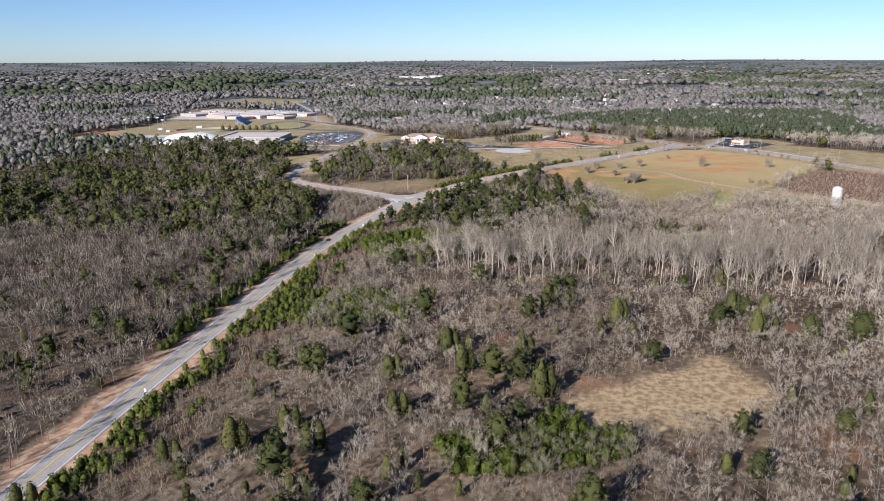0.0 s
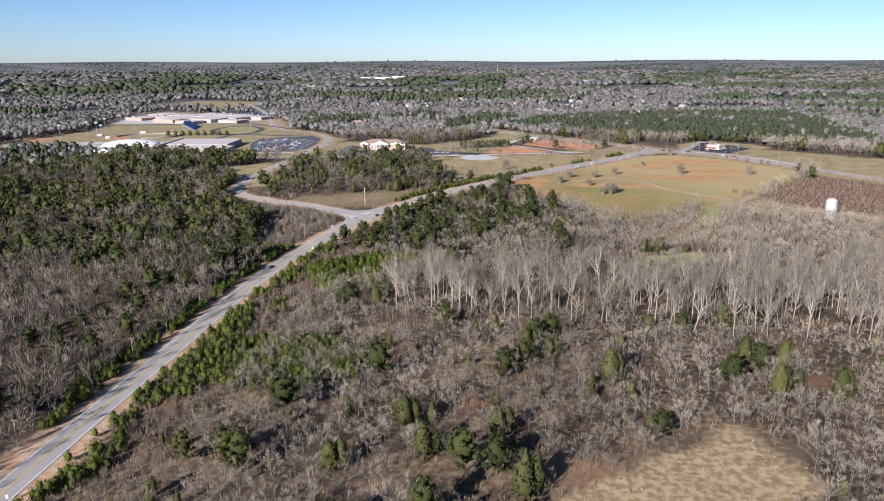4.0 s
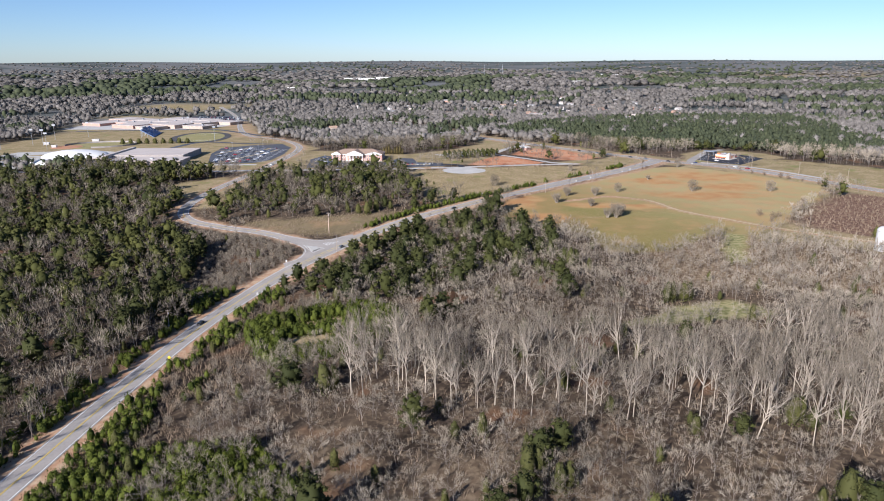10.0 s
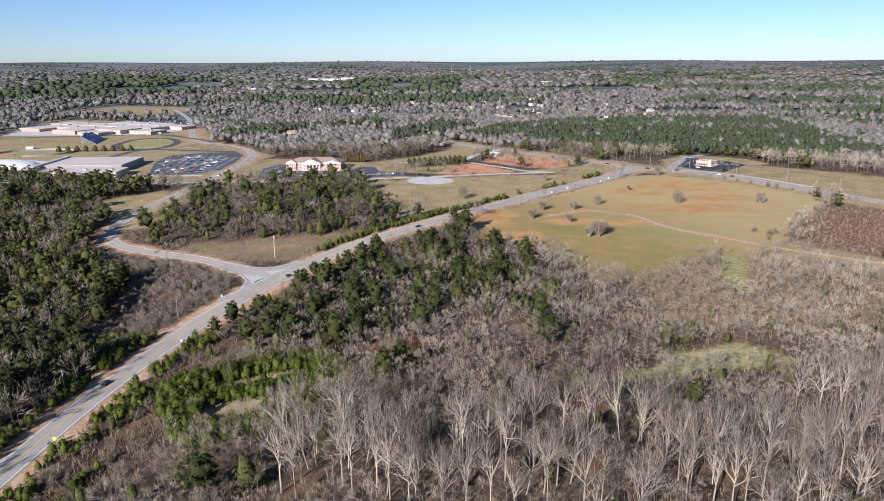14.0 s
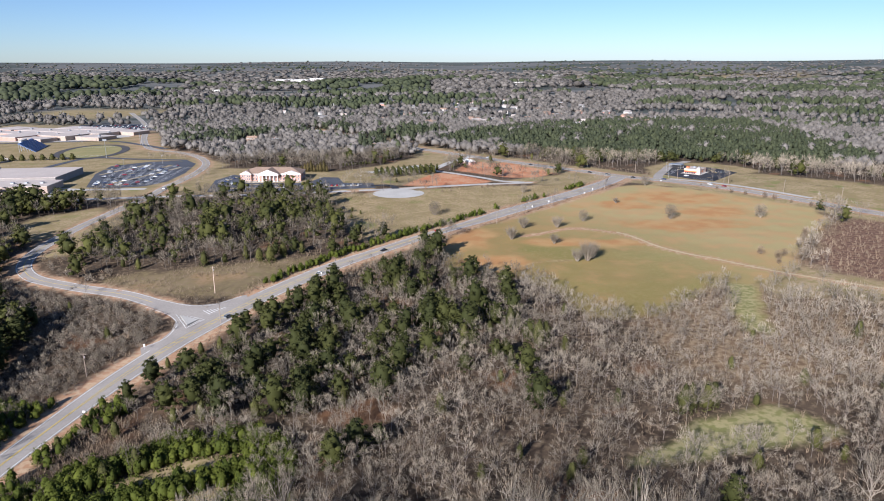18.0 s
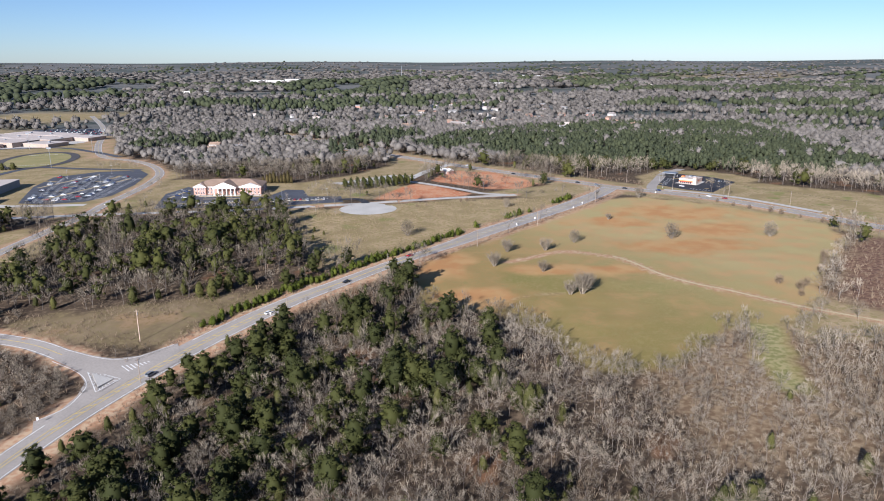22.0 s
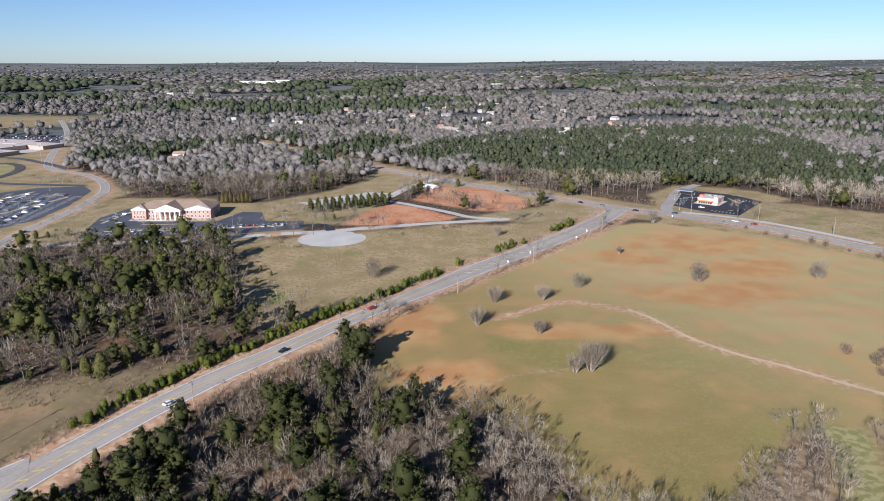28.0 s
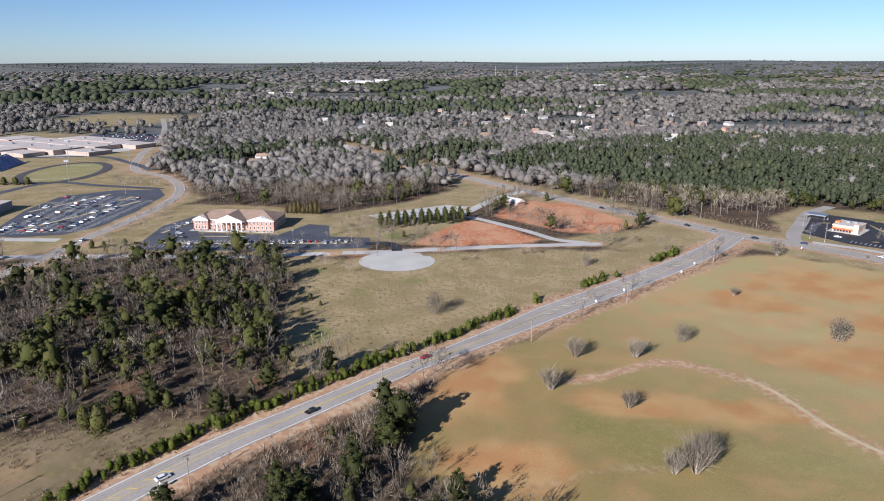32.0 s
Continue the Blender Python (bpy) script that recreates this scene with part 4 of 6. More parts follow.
x, y = jitter(-270, -135, 415, 600, 4.2)
ok = inside(plan((-205, 446), (-172, 436), (-143, 425), (-126, 418), (-113, 408), (-110, 392), (-117, 355), (-124, 322), (-142, 322), (-150, 372), (-160, 402), (-186, 424)), x, y) & clear_of_roads(x, y, 3)
keep("scrub", x[ok], y[ok], 0.5 + 0.6 * rng.random(ok.sum()))
x, y = jitter(-215, -60, 555, 635, 2.6)
ok = inside(TRIANGLE, x, y) & (lumps(x, y, 13, 51) > 0.58)
ok |= inside(TRIANGLE, x, y) & (deep(TRIANGLE, x, y) < 7) & (lumps(x, y, 10, 52) > 0.35)
keep("brush", x[ok], y[ok], 0.4 + 0.4 * rng.random(ok.sum()))
x, y = jitter(200, 460, 540, 760, 3.4)
ok = inside(EAST_BRUSH, x, y) & (rng.random(len(x)) < 0.6)
keep("brush", x[ok], y[ok], 0.5 + 0.5 * rng.random(ok.sum()))

for px_, py_, s_ in ((-70, 97, 1.5), (-50, 99, 1.45), (-47, 80, 1.2), (-25, 162, 1.6), (7, 135, 1.7), (-40, 142, 1.4), (32, 194, 1.7), (95, 188, 1.5), (78, 187, 1.5), (77, 244, 1.3),
                      (74, 206, 1.6), (86, 207, 1.5), (14, 210, 1.2), (7, 215, 1.3), (-54, 257, 1.5), (29, 387, 1.5), (20, 399, 1.3), (64, 340, 1.3), (71, 342, 1.3), (-24, 436, 1.4),
                      (-60, 108, 1.3), (-33, 120, 1.3), (-109, 69, 1.0), (-85, 90, 1.1), (-18, 150, 1.4), (0, 160, 1.4)):
    for k in range(2):
        keep("cedar", np.array([px_ * G + 3.2 * k]), np.array([(py_ - 6) * G + 2.5 * k]), np.array([s_ * (0.9 - 0.15 * k)]))

LABELS = {"bare": ("bare_tree", "leafless grey hardwood tree in winter woodland", "bare winter hardwoods with grey twigs"),
          "tall": ("tall_bare_tree", "tall leafless hardwood with pale sunlit trunk and limbs", "tall pale leafless hardwoods along the hollow"),
          "pine": ("pine_tree", "dark green pine with a rounded uneven crown", "dark green pines standing close together"),
          "cedar": ("cedar_tree", "olive green cedar with a dense conical crown", "olive green cedars among bare trees"),
          "young": ("young_pine", "bright green young pine, knee-high to head-high and bushy", "bright green young pines and evergreen shrubs"),
          "scrub": ("bare_thicket_bush", "rounded grey-brown leafless bush in a roadside thicket", "rounded grey-brown leafless thicket bushes"),
          "brush": ("dry_shrub", "dry brown many-stemmed shrub", "dry brown undergrowth of shrubs and saplings")}
for kind, (name, one, many) in LABELS.items():
    p = np.vstack(placed[kind])
    d = from_path(p[:, 0], p[:, 1])
    order = np.argsort(d)
    p, d = p[order], d[order]
    single = 0 if kind == "brush" else min(300, int((d < 260).sum()))
    shapes, mats = KIND[kind]["near"], KIND[kind]["mats"]
    stock = []
    for v, f, k in shapes[:4] if single else ():
        top = tagged(new(name), one, {"young": "young pine", "scrub": "bush"}.get(kind, "tree"), group=name.replace("_", " ") + ("es" if kind == "scrub" else "s") + " near the flight path")
        for part_name, which, mat in (("trunk", 0, mats[0]), ("crown", 1, mats[1])):
            ff = f[k == which]
            used, back = np.unique(ff, return_inverse=True)
            me = mesh_of(part_name, v[used], back.reshape(-1, 3), np.full(len(used), 0.12), [mat])
            new(part_name, me).parent = top
        stock.append(top)
    for i in range(single):
        px_, py_, s_ = p[i]
        m4 = Matrix.LocRotScale((px_, py_, gz(px_, py_)), Euler((0, 0, rng.random() * 6.28)), (s_, s_, s_ * (0.9 + 0.2 * rng.random())))
        if i < len(stock):
            stock[i].matrix_basis = m4
        else:
            copy_thing(stock[i % len(stock)], m4).scale = m4.to_scale()
    p, d = p[single:], d[single:]
    reach = {"bare": 135, "tall": 250, "pine": 200, "cedar": 300, "young": 300, "brush": 190, "scrub": 210}[kind]
    for level, m in (("near", d < reach), ("mid", (d >= reach) & (d < 620 if kind in ("bare", "pine") else d < 5000))):
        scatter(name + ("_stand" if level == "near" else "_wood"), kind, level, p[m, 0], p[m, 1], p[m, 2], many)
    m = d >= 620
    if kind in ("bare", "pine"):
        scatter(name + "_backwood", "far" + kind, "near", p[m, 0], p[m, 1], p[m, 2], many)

# far woods to the horizon, thinning with distance
n = 17000
rad = 1150 * (4800 / 1150) ** rng.random(n)
az = rng.uniform(-0.80, 1.0, n)
x, y = 30 - np.sin(az) * rad, 190 + np.cos(az) * rad
gap = (lumps(x, y, 210, 31) > 0.80) | (lumps(x * 0.28, y, 150, 36) > 0.80) | ~outside(FAR_FIELDS + OPEN, x, y) | ~clear_of_roads(x, y, 4) | beside_homes(x, y)
pn = lumps(x * 0.5, y, 230, 33) * 0.6 + lumps(x * 0.5, y, 90, 34) * 0.4 > 0.62
for poly in PINE_FAR:
    pn |= inside(poly, x, y)
size = (0.85 + 0.4 * rng.random(n)) * (rad / 1250) ** 0.75 * (1 - 0.80 * sst(2300, 4600, rad))
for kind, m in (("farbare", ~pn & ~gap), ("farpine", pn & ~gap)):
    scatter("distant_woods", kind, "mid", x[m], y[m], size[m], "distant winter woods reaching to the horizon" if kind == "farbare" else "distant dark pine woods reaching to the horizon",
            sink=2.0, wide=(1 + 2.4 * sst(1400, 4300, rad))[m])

# dead grass tussocks on the open slopes
x, y = jitter(-150, 130, 140, 880, 1.9)
ok = (inside(HILL, x, y) & (rng.random(len(x)) < 0.55)) | (inside(PATCH, x, y) & (rng.random(len(x)) < 0.22)) | (inside(CLEARING, x, y) & (rng.random(len(x)) < 0.3))
ok &= clear_of_roads(x, y, 1) & (np.hypot(x + 52, y - 812.5) > 27)
scatter("dead_grass", "tuft", "near", x[ok], y[ok], 0.6 + 0.7 * rng.random(ok.sum()), "tawny tussocks of dead grass on the slope", "grass")
# ---- materials of buildings and things ----
M_BRICK = material("red_brick", (0.40, 0.22, 0.17), 0.9, size=0.9, bump=0.01, second=(0.50, 0.30, 0.24))
M_TRIM = material("white_trim", (0.76, 0.74, 0.70), 0.6, spread=0.06, size=1.5)
M_SHINGLE = material("tan_shingles", (0.29, 0.205, 0.150), 0.9, spread=0.16, size=1.2, bump=0.02)
M_GREYSHINGLE = material("grey_shingles", (0.26, 0.25, 0.24), 0.9, spread=0.2, size=1.2, bump=0.02)
M_MEMBRANE = material("pale_flat_roof", (0.50, 0.435, 0.385), 0.8, spread=0.12, size=4.0)
M_WHITEROOF = material("white_metal_roof", (0.72, 0.70, 0.66), 0.55, spread=0.08, size=4.0)
M_BLOCK = material("tan_block_wall", (0.40, 0.31, 0.25), 0.9, spread=0.12, size=1.0)
# the school hall's shaded side is put into this grey; other things share it
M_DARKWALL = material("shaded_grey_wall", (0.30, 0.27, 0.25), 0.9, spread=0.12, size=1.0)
M_GLASS = material("window_glass", (0.03, 0.04, 0.05), 0.08, spread=0.1, spec=0.6)
M_BLUESEAT = material("blue_bleacher_seats", (0.13, 0.21, 0.38), 0.6, spread=0.2, size=0.8)
M_STEEL = material("galvanised_steel", (0.42, 0.43, 0.44), 0.45, 0.8, spread=0.1, size=0.5)
M_POLE = material("weathered_pole", (0.30, 0.24, 0.19), 0.9, spread=0.2, size=0.3)
M_TURF = material("winter_turf", (0.20, 0.20, 0.075), 0.95, size=3.0, second=(0.33, 0.27, 0.12))
M_TRACKSURF = material("running_track", (0.075, 0.07, 0.07), 0.9, spread=0.2, size=2.0)
M_INFIELD = material("ball_field_clay", (0.44, 0.22, 0.12), 0.95, spread=0.15, size=2.0)
M_CREAM = material("cream_stucco", (0.66, 0.50, 0.40), 0.8, spread=0.06, size=1.5)
M_ORANGE = material("orange_panel", (0.72, 0.22, 0.07), 0.5, spread=0.08, size=1.0)
M_REDPANEL = material("red_panel", (0.55, 0.07, 0.06), 0.5, spread=0.08, size=1.0)
M_TYRE = material("tyre_rubber", (0.02, 0.02, 0.02), 0.8)
M_SILO = material("white_silo_staves", (0.46, 0.45, 0.43), 0.7, spread=0.10, size=1.0, bump=0.01)
M_SIGNYELLOW = material("yellow_sign", (0.75, 0.55, 0.03), 0.5, spread=0.05)
M_SIDING = material("pale_siding", (0.50, 0.48, 0.45), 0.7, spread=0.1, size=1.5)
M_HEDGE = plant_material("rust_green_columns", (0.045, 0.040, 0.016), (0.13, 0.095, 0.035))


# ---- shapes ----
def slab(bm, x0, y0, z0, x1, y1, z1):
    c = [bm.verts.new((x, y, z)) for z in (z0, z1) for y in (y0, y1) for x in (x0, x1)]
    for q in ((0, 2, 3, 1), (4, 5, 7, 6), (0, 1, 5, 4), (1, 3, 7, 5), (3, 2, 6, 7), (2, 0, 4, 6)):
        bm.faces.new([c[i] for i in q])


def prism(bm, pts, z0, z1):
    lo, hi = [bm.verts.new((x, y, z0)) for x, y in pts], [bm.verts.new((x, y, z1)) for x, y in pts]
    bm.faces.new(hi)
    bm.faces.new(lo[::-1])
    n = len(pts)
    for i in range(n):
        bm.faces.new((lo[i], lo[(i + 1) % n], hi[(i + 1) % n], hi[i]))


def tube(bm, a, b, r, r2=None, n=8):
    a, b = Vector(a), Vector(b)
    d = (b - a).normalized()
    u = d.orthogonal().normalized()
    w = d.cross(u)
    r2 = r if r2 is None else r2
    lo = [bm.verts.new(a + (u * math.cos(k) + w * math.sin(k)) * r) for k in np.arange(n) * 2 * math.pi / n]
    hi = [bm.verts.new(b + (u * math.cos(k) + w * math.sin(k)) * r2) for k in np.arange(n) * 2 * math.pi / n]
    bm.faces.new(lo[::-1])
    bm.faces.new(hi)
    for i in range(n):
        bm.faces.new((lo[i], lo[(i + 1) % n], hi[(i + 1) % n], hi[i]))


def poly_mesh(bm, verts, faces):
    v = [bm.verts.new(p) for p in verts]
    for f in faces:
        bm.faces.new([v[i] for i in f])


def hip_roof(bm, x0, y0, x1, y1, z, rise, over=0.6):
    x0, y0, x1, y1 = x0 - over, y0 - over, x1 + over, y1 + over
    h = min(x1 - x0, y1 - y0) / 2
    if x1 - x0 >= y1 - y0:
        r = [(x0 + h, (y0 + y1) / 2), (x1 - h, (y0 + y1) / 2)]
        f = [(0, 1, 5, 4), (1, 2, 5), (2, 3, 4, 5), (3, 0, 4)]
    else:
        r = [((x0 + x1) / 2, y0 + h), ((x0 + x1) / 2, y1 - h)]
        f = [(0, 1, 4), (1, 2, 5, 4), (2, 3, 5), (3, 0, 4, 5)]
    poly_mesh(bm, [(x0, y0, z), (x1, y0, z), (x1, y1, z), (x0, y1, z), (*r[0], z + rise), (*r[1], z + rise)], f + [(3, 2, 1, 0)])


def gable_roof(bm, x0, y0, x1, y1, z, rise, over=0.5, along="y"):
    x0, y0, x1, y1 = x0 - over, y0 - over, x1 + over, y1 + over
    if along == "y":
        m = (x0 + x1) / 2
        v = [(x0, y0, z), (x1, y0, z), (x1, y1, z), (x0, y1, z), (m, y0, z + rise), (m, y1, z + rise)]
        f = [(0, 1, 4), (1, 2, 5, 4), (2, 3, 5), (3, 0, 4, 5), (3, 2, 1, 0)]
    else:
        m = (y0 + y1) / 2
        v = [(x0, y0, z), (x1, y0, z), (x1, y1, z), (x0, y1, z), (x0, m, z + rise), (x1, m, z + rise)]
        f = [(0, 1, 5, 4), (1, 2, 5), (2, 3, 4, 5), (3, 0, 4), (3, 2, 1, 0)]
    poly_mesh(bm, v, f)


def thing(name, x, y, turn=0.0, label="", category="", group="", lift=0.0):
    ob = tagged(new(name), label, category, group)
    ob.matrix_basis = pose(x, y, gz(x, y) + lift, 0, 0, turn)
    return ob


def made(fn, *args, **kw):
    bm = bmesh.new()
    fn(bm, *args, **kw)
    return bm


# ---- road markings ----
def line_mark(name, road, line, offset, half, mat, lift=0.16, a=0, b=None):
    p = part(name, sheet_along(line, half, lift, offset, a, b), mat, road)
    return p


def near_row(line, y):
    return int(np.argmin(np.abs(line[:, 1] - y)))


j1 = near_row(HIGHWAY, 560)
line_mark("edge_line", highway, HIGHWAY, hw_edge, 0.15, M_WHITE)
line_mark("edge_line", highway, HIGHWAY, -hw_edge, 0.15, M_WHITE, b=near_row(HIGHWAY, 500))
line_mark("edge_line", highway, HIGHWAY, -hw_edge, 0.15, M_WHITE, a=j1)
line_mark("centre_line", highway, HIGHWAY, hw_mid, 0.13, M_YELLOW)
line_mark("centre_line", highway, HIGHWAY, -hw_mid, 0.13, M_YELLOW)
for off in (3.6, 0):
    line_mark("edge_line", cross_road, CROSS_ROAD, 6.4 if off else -6.4, 0.14, M_WHITE, 0.18)
line_mark("centre_line", cross_road, CROSS_ROAD, 1.5, 0.13, M_YELLOW, 0.18)
line_mark("centre_line", cross_road, CROSS_ROAD, -1.5, 0.13, M_YELLOW, 0.18)
line_mark("edge_line", side_road, SIDE_ROAD, 4.0, 0.14, M_WHITE, 0.19, a=10)
line_mark("edge_line", side_road, SIDE_ROAD, -4.0, 0.14, M_WHITE, 0.19, a=10)
line_mark("centre_line", side_road, SIDE_ROAD, 0.0, 0.14, M_YELLOW, 0.19, a=10)


def dashes(line, offset, a, b, every, long, half, slant=0.0, lift=0.165):
    """Painted dashes along a line, one after another."""
    p = np.asarray(line)[a:b]
    s = np.r_[0, np.cumsum(np.linalg.norm(np.diff(p, axis=0), axis=1))]
    bm = bmesh.new()
    for k in np.arange(2, s[-1] - long, every):
        q = np.array([[np.interp(k + e, s, p[:, c]) for c in (0, 1)] for e in (0, long)])
        t = (q[1] - q[0]) / np.linalg.norm(q[1] - q[0])
        n = np.array([t[1], -t[0]])
        c = [q[0] + n * (offset - half), q[0] + n * (offset + half), q[1] + n * (offset + half), q[1] + n * (offset - half)]
        if slant:
            c = [q[0] + n * (offset - half), q[0] + n * (offset + half) + t * slant, q[0] + n * (offset + half) + t * (slant + long), q[0] + n * (offset - half) + t * long]
        bm.faces.new([bm.verts.new((x, y, gz(x, y) + lift)) for x, y in c])
    bmesh.ops.recalc_face_normals(bm, faces=bm.faces)
    if sum(f.normal.z for f in bm.faces) < 0:
        bmesh.ops.reverse_faces(bm, faces=bm.faces)
    return bm


part("lane_dashes", dashes(HIGHWAY, -4.3, near_row(HIGHWAY, 740), None, 12, 3.0, 0.08), M_WHITE, highway)
part("hatching", dashes(HIGHWAY, 0.0, near_row(HIGHWAY, 490), near_row(HIGHWAY, 600), 5.5, 0.5, 1.1, 2.4), M_YELLOW, highway)
part("hatching", dashes(HIGHWAY, 0.0, near_row(HIGHWAY, 735), near_row(HIGHWAY, 840), 7.5, 0.5, 1.3, 2.6), M_WHITE, highway)
part("lane_dashes", dashes(CROSS_ROAD, 3.9, 0, None, 12, 3.0, 0.08, lift=0.18), M_WHITE, cross_road)
part("lane_dashes", dashes(CROSS_ROAD, -3.9, 0, None, 12, 3.0, 0.08, lift=0.18), M_WHITE, cross_road)

# flared mouth of the side road, its kerbed island and painted gores
mouth = tagged(part("road_mouth", sheet_in(plan((-142, 438), (-126, 429.5), (-114, 424), (-106, 421.5), (-98, 423), (-88, 432), (-84, 424), (-96, 404), (-108, 376), (-112, 384),
                                                (-107.5, 390), (-106.5, 398), (-108, 406), (-114, 413.5), (-126, 421.5), (-142, 430.5)), 0.15, 6), M_ASPHALT),
               "flared worn asphalt mouth of the side road", "road", kind="structure")
part("edge_line", sheet_along(smooth_line(plan((-112, 384), (-106.6, 391), (-105.8, 398), (-107, 405), (-113.5, 412.5), (-126, 420.5)), 2), 0.14, 0.2), M_WHITE, mouth)
part("edge_line", sheet_along(smooth_line(plan((-126, 429), (-114, 423.4), (-106, 421), (-98, 422.4), (-89, 431)), 2), 0.14, 0.2), M_WHITE, mouth)
isle = thing("traffic_island", -103.5 * G, 407.5 * G, 0, "triangular concrete traffic island with painted white border", "traffic island", lift=0.2)
tri = [(-10.5, 9.2), (8.0, 0.2), (3.2, -11.5)]
part("kerb", made(prism, [(x * 0.62, y * 0.62) for x, y in tri], -0.2, 0.32), M_CONCRETE, isle)
bm = bmesh.new()
for a, b in zip(tri, tri[1:] + tri[:1]):
    d = Vector((b[0] - a[0], b[1] - a[1]))
    n = Vector((d.y, -d.x)).normalized() * 0.14
    poly_mesh(bm, [(a[0] - n.x, a[1] - n.y, 0.24), (b[0] - n.x, b[1] - n.y, 0.24), (b[0] + n.x, b[1] + n.y, 0.24), (a[0] + n.x, a[1] + n.y, 0.24)], [(0, 1, 2, 3)])
    for k in range(1, 7):
        q = Vector(a) + d * (k / 7)
        c = Vector((-0.8, -0.6)) - q
        q2 = q + c.normalized() * 1.7
        m_ = Vector((-c.y, c.x)).normalized() * 0.14
        poly_mesh(bm, [(q.x - m_.x, q.y - m_.y, 0.235), (q.x + m_.x, q.y + m_.y, 0.235), (q2.x + m_.x, q2.y + m_.y, 0.235), (q2.x - m_.x, q2.y - m_.y, 0.235)], [(0, 1, 2, 3)])
bmesh.ops.recalc_face_normals(bm, faces=bm.faces)
part("painted_border", bm, M_WHITE, isle, "white painted border with bars")
bm = bmesh.new()
for k in range(7):
    a = Vector((-101 + k * 1.25, 416.2 + k * 0.45)) * G
    b = Vector((-97 + k * 0.75, 412.5 + k * 0.95)) * G
    poly_mesh(bm, [(a.x, a.y, gz(*a) + 0.21), (a.x + 0.5, a.y + 0.2, gz(*a) + 0.21), (b.x + 0.5, b.y + 0.2, gz(*b) + 0.21), (b.x, b.y, gz(*b) + 0.21)], [(0, 1, 2, 3)])
bmesh.ops.recalc_face_normals(bm, faces=bm.faces)
part("gore_bars", bm, M_WHITE, mouth)

M_PATH = material("pale_trodden_clay", (0.40, 0.32, 0.19), 0.95, size=1.2, bump=0.03, second=(0.52, 0.43, 0.27))
tagged(part("path_field", sheet_along(TRACK, 0.95, 0.30, a=16), M_PATH), "pale trodden clay track across the field", "path", kind="structure")

# ---- paved lots ----
bank_lot = tagged(part("car_park_bank", sheet_in(BANK_LOT, 0.13), M_LOT), "dark asphalt car park round the brick office", "car park", kind="structure")
school_lot = tagged(part("car_park_school", sheet_in(SCHOOL_LOT, 0.13), M_LOT), "large dark asphalt school car park with marked bays", "car park", kind="structure")
burger_lot = tagged(part("car_park_restaurant", sheet_in(BURGER_LOT, 0.13), M_NEWASPHALT), "fresh black asphalt car park of the restaurant", "car park", kind="structure")
school_yard = tagged(part("school_yard", sheet_in(plan((-490, 604), (-345, 604), (-275, 612), (-270, 640), (-340, 655), (-352, 700), (-420, 720), (-490, 700)), 0.10, 12), M_CONCRETE),
                     "pale worn concrete yard between the school halls", "yard", kind="structure")
pad = [(-40 * G + 23 * math.cos(k), 625 * G + 19.5 * math.sin(k)) for k in np.linspace(0, 2 * math.pi, 40, endpoint=False)]
cul = tagged(part("road_turning_circle", sheet_in(pad, 0.12), M_CONCRETE), "pale concrete turning circle at the end of the access road", "road", kind="structure")
drive = tagged(part("road_drive", sheet_along(smooth_line(plan((-62, 652), (-52, 655), (-46, 650), (-43, 641))), 3.4, 0.15), M_NEWASPHALT),
               "short black asphalt drive into the office car park", "road", kind="structure")
walk_edge = tagged(part("pavement", sheet_along(smooth_line(plan((158, 676), (178, 664), (200, 643), (228, 606))), 3.0, 0.16, -9.0), M_CONCRETE),
                   "pale concrete strip along the crossing highway", "pavement", kind="structure")
north_lot = tagged(part("car_park_north", sheet_in(plan((-76, 716), (-34, 752), (-18, 748), (-30, 722), (-60, 702)), 0.11), M_CONCRETE),
                   "pale concrete yard behind the row of pines", "car park", kind="structure")


for pts_, half_ in ((((-166, 641), (-120, 644.5)), 1.3), (((-112, 646), (-72, 652)), 1.3), (((-176, 660), (-172, 690)), 1.2), (((-152, 656), (-128, 658)), 1.0), (((-286, 700), (-270, 760)), 1.4), (((-258, 655), (-236, 740)), 1.4)):
    tagged(part("planting_bed", sheet_along(smooth_line(plan(*pts_)), half_, 0.26), M_PATH), "long tan mulched planting bed between car park bays", "planting bed", kind="structure")


def bays(x0, y0, x1, y1, gap, long, turn=0.0, lift=0.17, w_=0.3):
    """A row of painted bay lines from one point to another."""
    d = Vector((x1 - x0, y1 - y0))
    n = int(d.length / gap)
    d.normalize()
    w = Vector((-d.y, d.x))
    w = Matrix.Rotation(turn, 2) @ w
    bm = bmesh.new()
    for i in range(n):
        a = Vector((x0, y0)) + d * gap * i
        b = a + w * long
        poly_mesh(bm, [(a.x, a.y, gz(*a) + lift), (a.x + d.x * w_, a.y + d.y * w_, gz(*a) + lift), (b.x + d.x * w_, b.y + d.y * w_, gz(*b) + lift), (b.x, b.y, gz(*b) + lift)], [(0, 1, 2, 3)])
    bmesh.ops.recalc_face_normals(bm, faces=bm.faces)
    if sum(f.normal.z for f in bm.faces) < 0:
        bmesh.ops.reverse_faces(bm, faces=bm.faces)
    return bm


